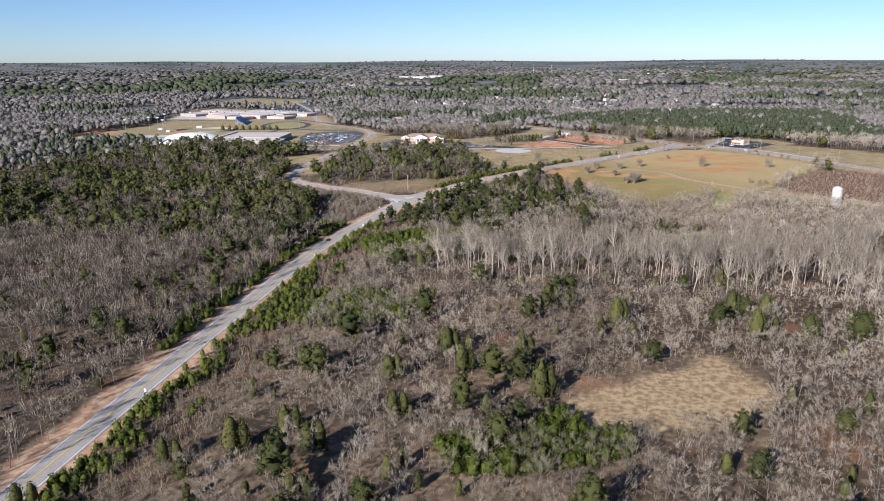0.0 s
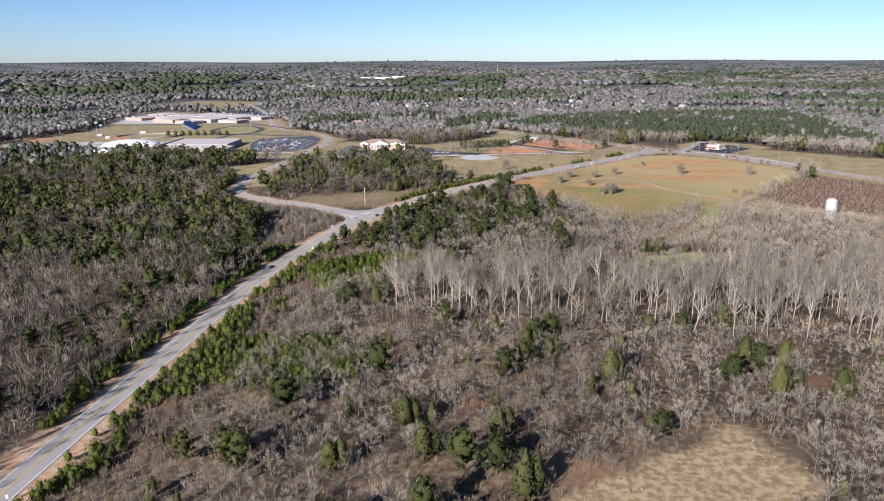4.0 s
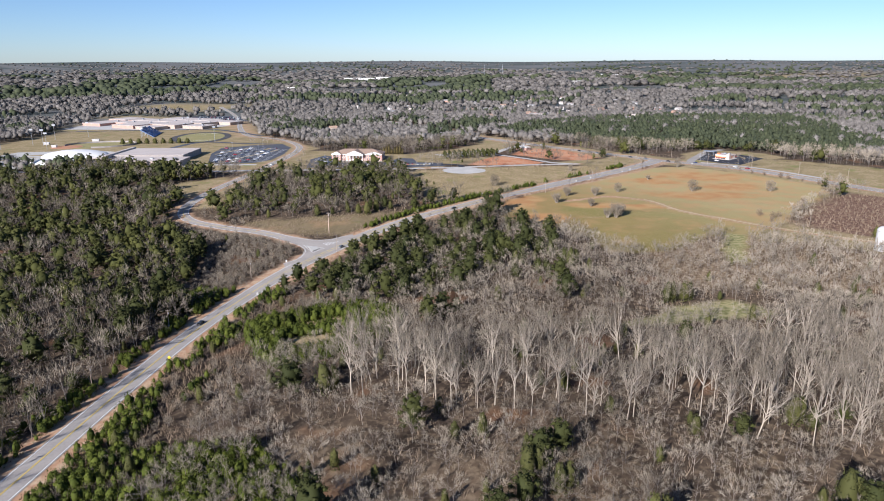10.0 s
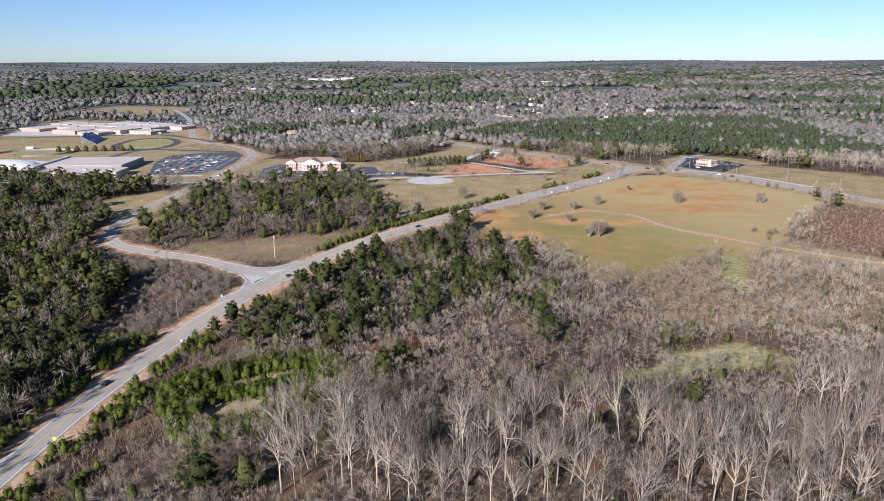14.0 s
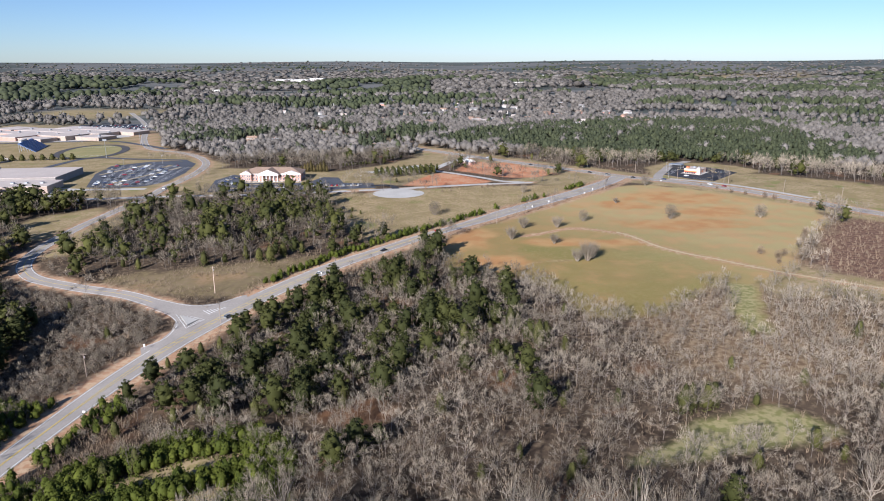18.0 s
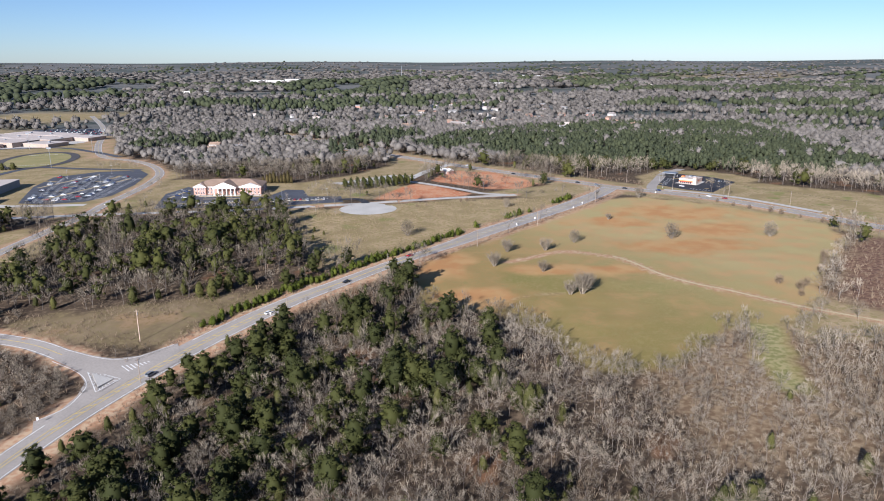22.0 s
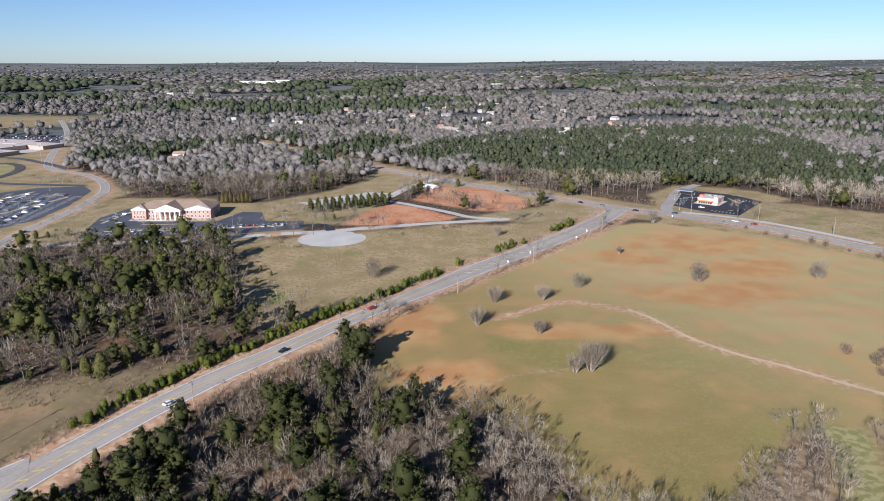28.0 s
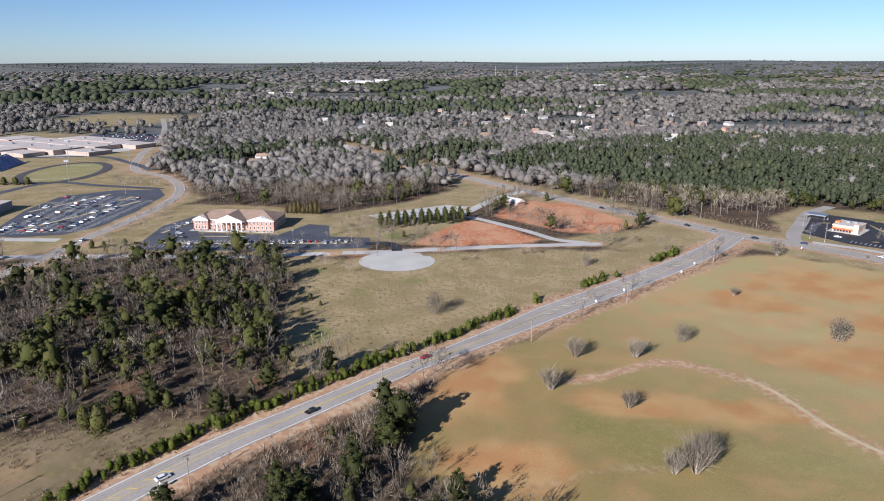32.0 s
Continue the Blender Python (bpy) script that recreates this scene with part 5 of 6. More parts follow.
for k in range(8):
    xa, ya, xb, yb = -262 + 5.2 * k, 646 + 1.6 * k, -294 + 8.6 * k, 752 + 3.2 * k - 0.6 * k * k
    part("bay_lines", bays(xa * G, ya * G, xb * G, yb * G, 2.8, -5.6, 0.35, w_=0.36), M_WHITE, school_lot)
for (xa, ya), (xb, yb), long in (((-158, 640), (-70, 652), 5.4), ((-158, 646.5), (-70, 658.5), -5.4), ((-166, 634), (-100, 637.5), 4.8), ((-181, 668), (-177, 694), -5.2)):
    part("bay_lines", bays(xa * G, ya * G, xb * G, yb * G, 2.75, long), M_WHITE, bank_lot)
for (xa, ya), (xb, yb), long in (((166, 704), (180, 732), -5.2), ((180, 684), (192, 675), 5.2), ((208, 716), (218, 710), 5.2)):
    part("bay_lines", bays(xa * G, ya * G, xb * G, yb * G, 2.75, long), M_WHITE, burger_lot)


# ---- cars ----
def car_model(colour_name, colour, long=4.7, van=False):
    paint_ = material(colour_name + "_car_paint", colour, 0.25, 0.0, spread=0.03, spec=0.5)
    car = tagged(new("car"), colour_name.replace("_", " ") + (" utility vehicle" if van else " saloon car") + " with dark windows, on asphalt", "car")
    h, L, w = (0.95, long / 2, 0.9) if not van else (1.05, long / 2, 0.95)
    side = [(-L, 0.35), (-L, 0.75), (-L + 0.25, h), (L - 1.1, h), (L - 0.15, h * 0.86), (L, 0.6), (L, 0.35)]
    bm = bmesh.new()
    prism(bm, side, -w, w)
    bmesh.ops.rotate(bm, verts=bm.verts, cent=(0, 0, 0), matrix=Matrix.Rotation(math.pi / 2, 3, 'X'))
    bmesh.ops.bevel(bm, geom=bm.edges[:], offset=0.07, segments=1, affect='EDGES')
    bmesh.ops.recalc_face_normals(bm, faces=bm.faces)
    part("body", bm, paint_, car)
    top = 1.45 if not van else 1.72
    x0, x1 = -L + (0.55 if not van else 0.15), L - 1.25
    bm = bmesh.new()
    poly_mesh(bm, [(x0, -w + 0.06, h - 0.02), (x1, -w + 0.06, h - 0.02), (x1, w - 0.06, h - 0.02), (x0, w - 0.06, h - 0.02),
                   (x0 + 0.45, -w + 0.22, top - 0.08), (x1 - 0.65, -w + 0.22, top - 0.08), (x1 - 0.65, w - 0.22, top - 0.08), (x0 + 0.45, w - 0.22, top - 0.08)],
              [(0, 1, 5, 4), (1, 2, 6, 5), (2, 3, 7, 6), (3, 0, 4, 7), (4, 5, 6, 7)])
    part("glasshouse", bm, M_GLASS, car, "dark glass windows")
    part("roof", made(slab, x0 + 0.42, -w + 0.2, top - 0.08, x1 - 0.62, w - 0.2, top), paint_, car)
    for sx in (-L + 0.85, L - 0.9):
        for sy in (-w + 0.1, w - 0.1):
            part("wheel", made(tube, (sx, sy - 0.11, 0.33), (sx, sy + 0.11, 0.33), 0.33, n=10), M_TYRE, car)
    return car


CARS = [car_model("white", (0.75, 0.75, 0.74)), car_model("black", (0.02, 0.02, 0.022)), car_model("dark_red", (0.30, 0.02, 0.025)),
        car_model("silver", (0.48, 0.49, 0.50), 4.8, True), car_model("dark_blue", (0.03, 0.045, 0.11)), car_model("grey", (0.20, 0.21, 0.22), 4.6, True),
        car_model("pearl_white", (0.70, 0.69, 0.66), 5.0, True)]
car_used = [0] * len(CARS)


def park(i, x, y, turn, group, lift=0.13):
    m = pose(x, y, gz(x, y) + lift, 0, 0, turn)
    if car_used[i]:
        c = copy_thing(CARS[i], m)
    else:
        c = CARS[i]
        c.matrix_basis = m
    car_used[i] += 1
    return tagged(c, group=group)


def on_road(i, line, y, offset, back, lift):
    k = near_row(line, y * G)
    p, q = line[max(k - 1, 0)], line[min(k + 1, len(line) - 1)]
    t = (q - p) / np.linalg.norm(q - p)
    c = line[k] + np.array([t[1], -t[0]]) * offset
    park(i, c[0], c[1], math.degrees(math.atan2(t[1], t[0])) + (180 if back else 0), "cars on the roads", lift)


for i, y, off, back in ((0, 458, 2.6, False), (1, 488, 2.3, True), (2, 523, -2.4, True), (1, 306, -2.2, True), (5, 412, 3.2, False)):
    on_road(i, HIGHWAY, y, off, back, 0.14)
for i, y, off in ((1, 688, 2.0), (4, 675, -3.8), (5, 738, 3.8), (1, 754, 3.8), (0, 655, -4.0), (2, 648, -4.0), (1, 714, 3.8), (5, 702, 2.0), (3, 796, -3.8)):
    on_road(i, CROSS_ROAD, y, off, off < 0, 0.16)
on_road(6, SIDE_ROAD, 640, 2.0, False, 0.17)
for k in range(16):
    if rng.random() < 0.95:
        u = (k + 0.5) / 16
        park(int(rng.integers(0, 7)), (-130 + 60 * u) * G, (644 + 8 * u) * G + 2.8, 97 + rng.normal() * 2, "cars in the office car park")
    if rng.random() < 0.8:
        park(int(rng.integers(0, 7)), (-158 + 84 * u) * G, (648.5 + 11.5 * u) * G - 5.5 - 5.6, 97 + rng.normal() * 2, "cars in the office car park")
for x, y in ((-173, 667), (-175, 676), (-172, 682), (-166, 660), (-160, 652)):
    park(int(rng.integers(0, 7)), x * G, y * G, 5 + rng.normal() * 4, "cars in the office car park")
for k in range(64):
    r_ = k % 4
    u = rng.random() ** 1.3
    k_row = int(rng.integers(0, 7))
    x, y = -262 + 5.2 * k_row + (-32 + 3.4 * k_row) * u - 2, 648 + 1.6 * k_row + 104 * u
    park(int(rng.integers(0, 7)), x * G, y * G, 8 + rng.normal() * 3 + (180 if k % 2 else 0), "cars in the school car park")
for k in range(26):
    park(int(rng.integers(0, 7)), (-470 + 6.5 * (k % 13)) * G, (640 + 10 * (k // 13)) * G, 90 + rng.normal() * 3, "cars beside the sports hall", 0.05)
for k in range(24):
    park(int(rng.integers(0, 7)), (-470 + 6.0 * (k % 12)) * G, (1085 + 14 * (k // 12)) * G, 90 + rng.normal() * 3, "cars beside the low school", 0.05)
park(2, 202 * G, 722 * G, 40, "cars at the restaurant")
park(0, 178 * G, 694 * G, -40, "cars at the restaurant")
park(5, 212 * G, 712 * G, 50, "cars at the restaurant")


# ---- brick office with a portico ----
office = thing("office_building", -140.5 * G, 672.5 * G, 1.5, "two-storey red brick office with white columned portico and tan hipped roof", "building")
E_ = 7.4
part("wall", made(slab, -29, 1.2, -1, 29, 26, E_), M_BRICK, office, "red brick main walls")
part("wall", made(slab, -29.6, -1.0, -1, -19, 8, E_ - 0.1), M_BRICK, office, "red brick end bay")
part("wall", made(slab, 10.5, -1.0, -1, 29.6, 8, E_ - 0.1), M_BRICK, office, "red brick end bay")
part("plinth", made(slab, -30.5, -6.5, -1, 30.5, -1.1, 0.16), M_CONCRETE, office, "pale concrete walk")
bm = bmesh.new()
hip_roof(bm, -29, 1.2, 29, 26, E_, 4.6, 0.9)
part("roof", bm, M_SHINGLE, office, "tan shingled hipped roof")
for x0, x1 in ((-29.6, -19), (10.5, 29.6)):
    bm = bmesh.new()
    hip_roof(bm, x0, -1.0, x1, 16, E_ + 0.05, 3.9 if x1 - x0 > 15 else 3.0, 0.8)
    part("roof", bm, M_SHINGLE, office, "tan shingled roof over the end bay")
    m_ = (x0 + x1) / 2
    bm = bmesh.new()
    poly_mesh(bm, [(x0 - 0.3, -1.9, E_), (x1 + 0.3, -1.9, E_), (m_, -1.9, E_ + 2.4), (x0 - 0.3, 2.5, E_), (x1 + 0.3, 2.5, E_), (m_, 4.5, E_ + 2.4)],
              [(0, 1, 2), (1, 4, 5, 2), (3, 0, 2, 5), (0, 3, 4, 1)])
    part("pediment", bm, M_TRIM, office, "white gabled pediment")
    part("frieze", made(slab, x0 - 0.35, -1.35, E_ - 0.9, x1 + 0.35, -1.0, E_ + 0.02), M_TRIM, office)
part("frieze", made(slab, -19, 0.9, E_ - 0.8, 10.5, 1.2, E_ + 0.02), M_TRIM, office)
bm = bmesh.new()
gable_roof(bm, -11.5, -5.5, 8.5, 14, E_ + 0.3, 4.4, 0.5)
part("roof", bm, M_SHINGLE, office, "tan shingled portico roof")
part("entablature", made(slab, -11.5, -5.6, E_ - 1.1, 8.5, 1.2, E_ + 0.25), M_TRIM, office, "white entablature")
bm = bmesh.new()
poly_mesh(bm, [(-11.9, -6.06, E_ + 0.3), (8.9, -6.06, E_ + 0.3), (-1.5, -6.06, E_ + 4.5), (-11.9, -5.9, E_ + 0.3), (8.9, -5.9, E_ + 0.3), (-1.5, -5.9, E_ + 4.5)],
          [(0, 1, 2), (0, 2, 5, 3), (1, 4, 5, 2), (0, 3, 4, 1)])
part("pediment", bm, M_TRIM, office, "large white triangular pediment")
for k in range(6):
    cx = -10.6 + k * 3.64
    bm = made(tube, (cx, -4.9, 0.16), (cx, -4.9, E_ - 1.1), 0.52, 0.42, 12)
    slab(bm, cx - 0.65, -5.55, 0.16, cx + 0.65, -4.25, 0.5)
    slab(bm, cx - 0.6, -5.5, E_ - 1.45, cx + 0.6, -4.3, E_ - 1.09)
    part("column", bm, M_TRIM, office, "round white column")
bm = made(slab, -2.6, 1.0, 0.1, -0.4, 1.25, 2.6)
part("door", bm, M_GLASS, office, "glazed double door")


def sash(parent, x, y, z, w=1.1, h=1.9, face="y"):
    """A window: glass in a white frame with a sill."""
    fr = bmesh.new()
    gl = bmesh.new()
    if face == "y":
        for a in ((-w / 2 - 0.12, -h / 2, -w / 2, h / 2), (w / 2, -h / 2, w / 2 + 0.12, h / 2), (-w / 2 - 0.12, h / 2, w / 2 + 0.12, h / 2 + 0.2), (-w / 2 - 0.2, -h / 2 - 0.15, w / 2 + 0.2, -h / 2),
                  (-w / 2, -0.04, w / 2, 0.04)):
            slab(fr, x + a[0], y - 0.1, z + a[1], x + a[2], y + 0.02, z + a[3])
        slab(gl, x - w / 2, y - 0.05, z - h / 2, x + w / 2, y + 0.02, z + h / 2)
    else:
        for a in ((-w / 2 - 0.12, -h / 2, -w / 2, h / 2), (w / 2, -h / 2, w / 2 + 0.12, h / 2), (-w / 2 - 0.12, h / 2, w / 2 + 0.12, h / 2 + 0.2), (-w / 2 - 0.2, -h / 2 - 0.15, w / 2 + 0.2, -h / 2)):
            slab(fr, x - 0.02, y + a[0], z + a[1], x + 0.1, y + a[2], z + a[3])
        slab(gl, x - 0.02, y - w / 2, z - h / 2, x + 0.05, y + w / 2, z + h / 2)
    win = part("window", fr, M_TRIM, parent)
    part("pane", gl, M_GLASS, win)


for zz in (1.9, 5.2):
    for xx in (-27.6, -25.2, -22.9, -20.8, 12.4, 15.3, 18.2, 21.2, 24.2, 27.4):
        sash(office, xx, -1.0, zz)
    for xx in (-17.2, -14.6, -12.2, -8.8, -6.2, 3.4, 6.2, 9.4):
        sash(office, xx, 1.2, zz)
    for yy in (3.5, 10, 13, 16, 19, 22, 24.5):
        sash(office, 29.0 if yy > 8 else 29.6, yy, zz, face="x")

# ---- school ----
hall = thing("sports_hall", -314 * G, 620 * G, 7, "large low brick school hall with pale flat roofs", "building")
part("wall", made(slab, -40, 0, -2, 40, 34, 6.6), M_BLOCK, hall, "tan block front wing")
part("roof", made(slab, -40.4, -0.4, 6.6, 40.4, 34.4, 7.1), M_MEMBRANE, hall, "pale flat roof")
part("wall", made(slab, -54, 46, -2, 28, 112, 7.2), M_DARKWALL, hall, "brick rear wing with shade in its grey colour")
part("roof", made(slab, -54.4, 45.6, 7.2, 28.4, 112.4, 7.7), M_MEMBRANE, hall, "pale flat roof")
part("parapet", made(slab, -58.5, 30, 0, -54.6, 114, 9.2), M_MEMBRANE, hall, "raised pale parapet")
for x in (-20, 2, 14, 28):
    # dark-coloured link stands in for the shadow between the two wings
    part("wall", made(slab, -36, 34.1, -2, 20, 45.9, 5.0), M_DARKWALL, hall, "brick link coloured dark for the shadowed gap") if x < 0 else None
    part("roof_unit", made(slab, x, 14, 7.1, x + 3, 17, 8.5), M_STEEL, hall, "grey rooftop air unit")
for x in (-30, -24, -18, 12, 18, 24, 30):
    sash(hall, x, 0, 3.6, 2.4, 1.6)
dome = thing("domed_gym", -392 * G, 620 * G, 4, "sports building under two low white curved roofs", "building")


def vault(bm, cx, cy, rx, ry, z, h, n=20, m=6):
    rows_ = []
    for j in range(m):
        e = math.pi / 2 * j / m
        rows_.append([bm.verts.new((cx + rx * math.cos(e) * math.cos(k), cy + ry * math.cos(e) * math.sin(k), z + h * math.sin(e))) for k in np.arange(n) * 2 * math.pi / n])
    tip = bm.verts.new((cx, cy, z + h))
    for a, b in zip(rows_[:-1], rows_[1:]):
        for i in range(n):
            bm.faces.new((a[i], a[(i + 1) % n], b[(i + 1) % n], b[i]))
    for i in range(n):
        bm.faces.new((rows_[-1][i], rows_[-1][(i + 1) % n], tip))
    bm.faces.new(rows_[0][::-1])
    for f in bm.faces:
        f.smooth = len(f.verts) < 5


part("wall", made(slab, -34, 4, -2, 32, 70, 4.5), M_SIDING, dome, "pale low wall")
part("roof", made(vault, -4, 45, 40, 30, 4.2, 8.5), M_WHITEROOF, dome, "large white curved roof")
part("roof", made(vault, 0, 2, 36, 17, 2.2, 6.5), M_WHITEROOF, dome, "smaller white curved roof")
part("wall", made(slab, -28, -8, -2, 28, 12, 3.0), M_SIDING, dome, "pale low wall")
part("roof", made(slab, 22, 26, 5, 48, 60, 5.6), M_MEMBRANE, dome, "pale flat link roof")
part("wall", made(slab, 23, 27, -2, 47, 59, 5), M_BLOCK, dome, "tan link wing")
low = thing("low_school", -497 * G, 985 * G, -20, "sprawling single-storey school with pale flat roofs and brick walls", "building")
for i, (x0, y0, x1, y1, h) in enumerate(((-80, -20, 20, 20, 5.0), (-10, 21, 90, 60, 5.5), (-100, 25, -15, 66, 5.0), (25, -30, 78, 14, 6.2), (-60, 70, 60, 110, 5.0), (82, -16, 128, 18, 4.6), (-130, -50, -84, 18, 4.4), (60, 62, 118, 96, 4.8), (-40, -60, 12, -24, 5.4), (20, -62, 66, -34, 4.6), (-150, 22, -104, 70, 5.2))):
    part("wall", made(slab, x0, y0, -3, x1, y1, h), M_BLOCK if i % 2 else M_BRICK, low, "brick wing" if i % 2 == 0 else "tan block wing")
    part("roof", made(slab, x0 - 0.6, y0 - 0.6, h, x1 + 0.6, y1 + 0.6, h + 0.5), M_MEMBRANE, low, "pale flat roof")
for k in range(16):
    x, y = -95 + 14 * k, (-5, 40, 85)[k % 3]
    if -58 < x < 58 or y < 60:
        part("roof_unit", made(slab, x, y, 4.6, x + 3.5, y + 3, 7.4), M_STEEL, low, "grey rooftop air unit")
field_turn = 18
stad = tagged(part("playing_field", made(prism, [(34 * math.cos(k), 66 * math.sin(k)) for k in np.linspace(0, 2 * math.pi, 40, endpoint=False)], -0.5, 0.22), M_TURF),
              "oval winter turf sports field", "sports field", kind="structure")
stad.matrix_basis = pose(-368 * G, 848 * G, gz(-368 * G, 848 * G), 0, 0, field_turn)
ringm = bmesh.new()
o_, i_ = [], []
for k in np.linspace(0, 2 * math.pi, 48, endpoint=False):
    i_.append(ringm.verts.new((34.2 * math.cos(k), 66.2 * math.sin(k), 0.26)))
    o_.append(ringm.verts.new((44 * math.cos(k), 77 * math.sin(k), 0.26)))
for k in range(48):
    ringm.faces.new((i_[k], o_[k], o_[(k + 1) % 48], i_[(k + 1) % 48]))
part("running_track", ringm, M_TRACKSURF, stad, "dark running track")
part("field_marks", made(slab, -20, -48, 0.23, 20, -47.4, 0.25), M_WHITE, stad)
part("field_marks", made(slab, -20, 47.4, 0.23, 20, 48, 0.25), M_WHITE, stad)
stand = thing("bleachers", -432 * G, 868 * G, field_turn + 90, "tall blue-seated stadium bleachers on steel legs", "bleachers")
for k in range(12):
    part("bench", made(slab, -34, k * 1.6, 0.2 + k * 0.95, 34, k * 1.6 + 1.58, 1.1 + k * 0.95), M_BLUESEAT, stand, "row of blue seats")
for x in np.linspace(-33, 33, 7):
    part("leg", made(tube, (x, 18.5, -0.5), (x, 18.5, 11.0), 0.25), M_STEEL, stand)
    part("leg", made(tube, (x, 9.5, -0.5), (x, 9.5, 6.3), 0.25), M_STEEL, stand)
part("press_box", made(slab, -14, 19.6, 9.0, 14, 23, 13.5), M_SIDING, stand, "pale press box")
for x in (-13, 13):
    part("leg", made(tube, (x, 21.5, -0.5), (x, 21.5, 9.0), 0.3), M_STEEL, stand)


def flood(x, y, h=21):
    p = thing("floodlight_mast", x * G, y * G, 15, "tall galvanised sports floodlight mast", "floodlight", "floodlight masts at the ball fields")
    part("mast", made(tube, (0, 0, -0.5), (0, 0, h), 0.28, 0.16), M_STEEL, p)
    part("lamp_rack", made(slab, -2.2, -0.3, h - 0.2, 2.2, 0.3, h + 1.9), M_STEEL, p, "rack of floodlights")


for x, y in ((-522, 718), (-500, 753), (-515, 757), (-474, 722), (-525, 809), (-505, 841), (-330, 800), (-420, 925), (-345, 905)):
    flood(x, y)
for x, y, r_ in ((-468, 745, 20), (-560, 720, 30)):
    ball = tagged(part("ball_field", made(prism, [(r_ * math.cos(k), r_ * math.sin(k)) for k in np.linspace(0, 2 * math.pi, 30, endpoint=False)], -0.5, 0.2), M_INFIELD),
                  "orange clay ball field", "sports field", kind="structure")
    ball.matrix_basis = pose(x * G, y * G, gz(x * G, y * G))
outfield = tagged(part("ball_outfield", made(prism, [(46 * math.cos(k), 34 * math.sin(k)) for k in np.linspace(0, 2 * math.pi, 36, endpoint=False)], -0.5, 0.16), M_TURF),
                  "dry turf outfield of the ball field", "sports field", kind="structure")
outfield.matrix_basis = pose(-442 * G, 764 * G, gz(-442 * G, 764 * G), 0, 0, 25)
fence = thing("outfield_fence", -442 * G, 764 * G, 25, "low dark mesh fence round the outfield", "fence")
for k in range(26):
    a0, a1 = math.radians(-100 + 10.4 * k), math.radians(-100 + 10.4 * (k + 1))
    p0, p1 = (46.5 * math.cos(a0), 34.5 * math.sin(a0)), (46.5 * math.cos(a1), 34.5 * math.sin(a1))
    part("fence_panel", made(prism, [p0, p1, (p1[0] * 1.004, p1[1] * 1.004), (p0[0] * 1.004, p0[1] * 1.004)], -0.3, 2.2), M_DARKWALL, fence)
# roads and yards about the school
for pts_, half_, mat_, what in ((((-222, 640), (-300, 632), (-360, 612), (-420, 606), (-520, 606)), 4.0, M_CONCRETE, "pale concrete drive along the front of the school"),
                                (((-246, 784), (-300, 792), (-340, 800), (-352, 770), (-345, 700), (-300, 655)), 4.5, M_LOT, "dark asphalt drive round the school car park"),
                                (((-300, 866), (-345, 905), (-400, 940), (-470, 925), (-560, 900)), 4.5, M_LOT, "dark asphalt drive behind the stadium")):
    tagged(part("road_school", sheet_along(smooth_line(plan(*pts_)), half_, 0.17), mat_), what, "road", kind="structure")
tagged(part("car_park_low_school", sheet_in(plan((-520, 1075), (-395, 1060), (-400, 1120), (-450, 1150), (-535, 1140)), 0.11, 12), M_LOT),
       "dark asphalt car park beside the low school", "car park", kind="structure")
tagged(part("yard_low_school", sheet_in(plan((-600, 925), (-430, 930), (-395, 985), (-400, 1055), (-520, 1070), (-610, 1050)), 0.09, 12), M_CONCRETE),
       "pale concrete yard round the low school", "yard", kind="structure")
for k in range(34):
    park(int(rng.integers(0, 7)), (-505 + 6.2 * (k % 17)) * G, (1112 + 16 * (k // 17)) * G, 90 + rng.normal() * 3, "cars beside the low school", 0.05)
for x, y, w in ((-505, 765, 7), (-470, 800, 9), (-480, 742, 6)):
    hut = thing("dugout_hut", x * G, y * G, 20, "small pale hut with a flat roof by the ball field", "hut")
    part("wall", made(slab, -w / 2, -2.5, -0.5, w / 2, 2.5, 2.8), M_SIDING, hut)
    part("roof", made(slab, -w / 2 - 0.4, -2.9, 2.8, w / 2 + 0.4, 2.9, 3.1), M_WHITEROOF, hut)

# ---- restaurant, canopy, small buildings ----
rest = thing("restaurant", 190 * G, 711 * G, -38, "peach and orange fast-food restaurant with stepped parapets", "restaurant")
part("wall", made(slab, -9.5, -11, -0.5, 9.5, 12, 4.6), M_CREAM, rest, "cream stucco walls")
part("band", made(slab, -9.62, -11.12, 2.2, 9.62, 2, 3.5), M_ORANGE, rest, "orange band")
part("parapet", made(slab, -9.9, -11.4, 4.6, 9.9, 12.4, 5.5), M_CREAM, rest, "cream parapet")
part("roof", made(slab, -9.0, -10.5, 5.5, 9.0, 11.5, 5.56), M_MEMBRANE, rest, "pale flat roof")
part("tower", made(slab, 6.5, -12.0, -0.5, 10.4, -6.5, 7.2), M_CREAM, rest, "tall cream corner tower")
part("tower", made(slab, -10.4, -3.0, -0.5, -7.0, 2.5, 6.6), M_ORANGE, rest, "orange side tower")
part("roof_unit", made(slab, -3, 2, 5.55, 0, 5, 7.0), M_STEEL, rest)
part("roof_unit", made(slab, 2, 4, 5.55, 5, 7, 6.8), M_STEEL, rest)
for x in (-7.5, -5.2, -2.9, -0.6, 1.7, 4.0):
    part("window", made(slab, x - 0.9, -11.2, 0.5, x + 0.9, -11.0, 2.1), M_GLASS, rest)
for y in (-9, -6.5, 5, 8):
    part("window", made(slab, -9.7, y - 0.9, 0.6, -9.5, y + 0.9, 2.1), M_GLASS, rest)
part("awning", made(slab, -9.4, -12.3, 2.2, 6.4, -11.15, 2.5), M_REDPANEL, rest, "red awning")
part("pavement", made(slab, -12.5, -14.5, -0.4, 12.5, 14.5, 0.26), M_CONCRETE, rest, "pale concrete apron")
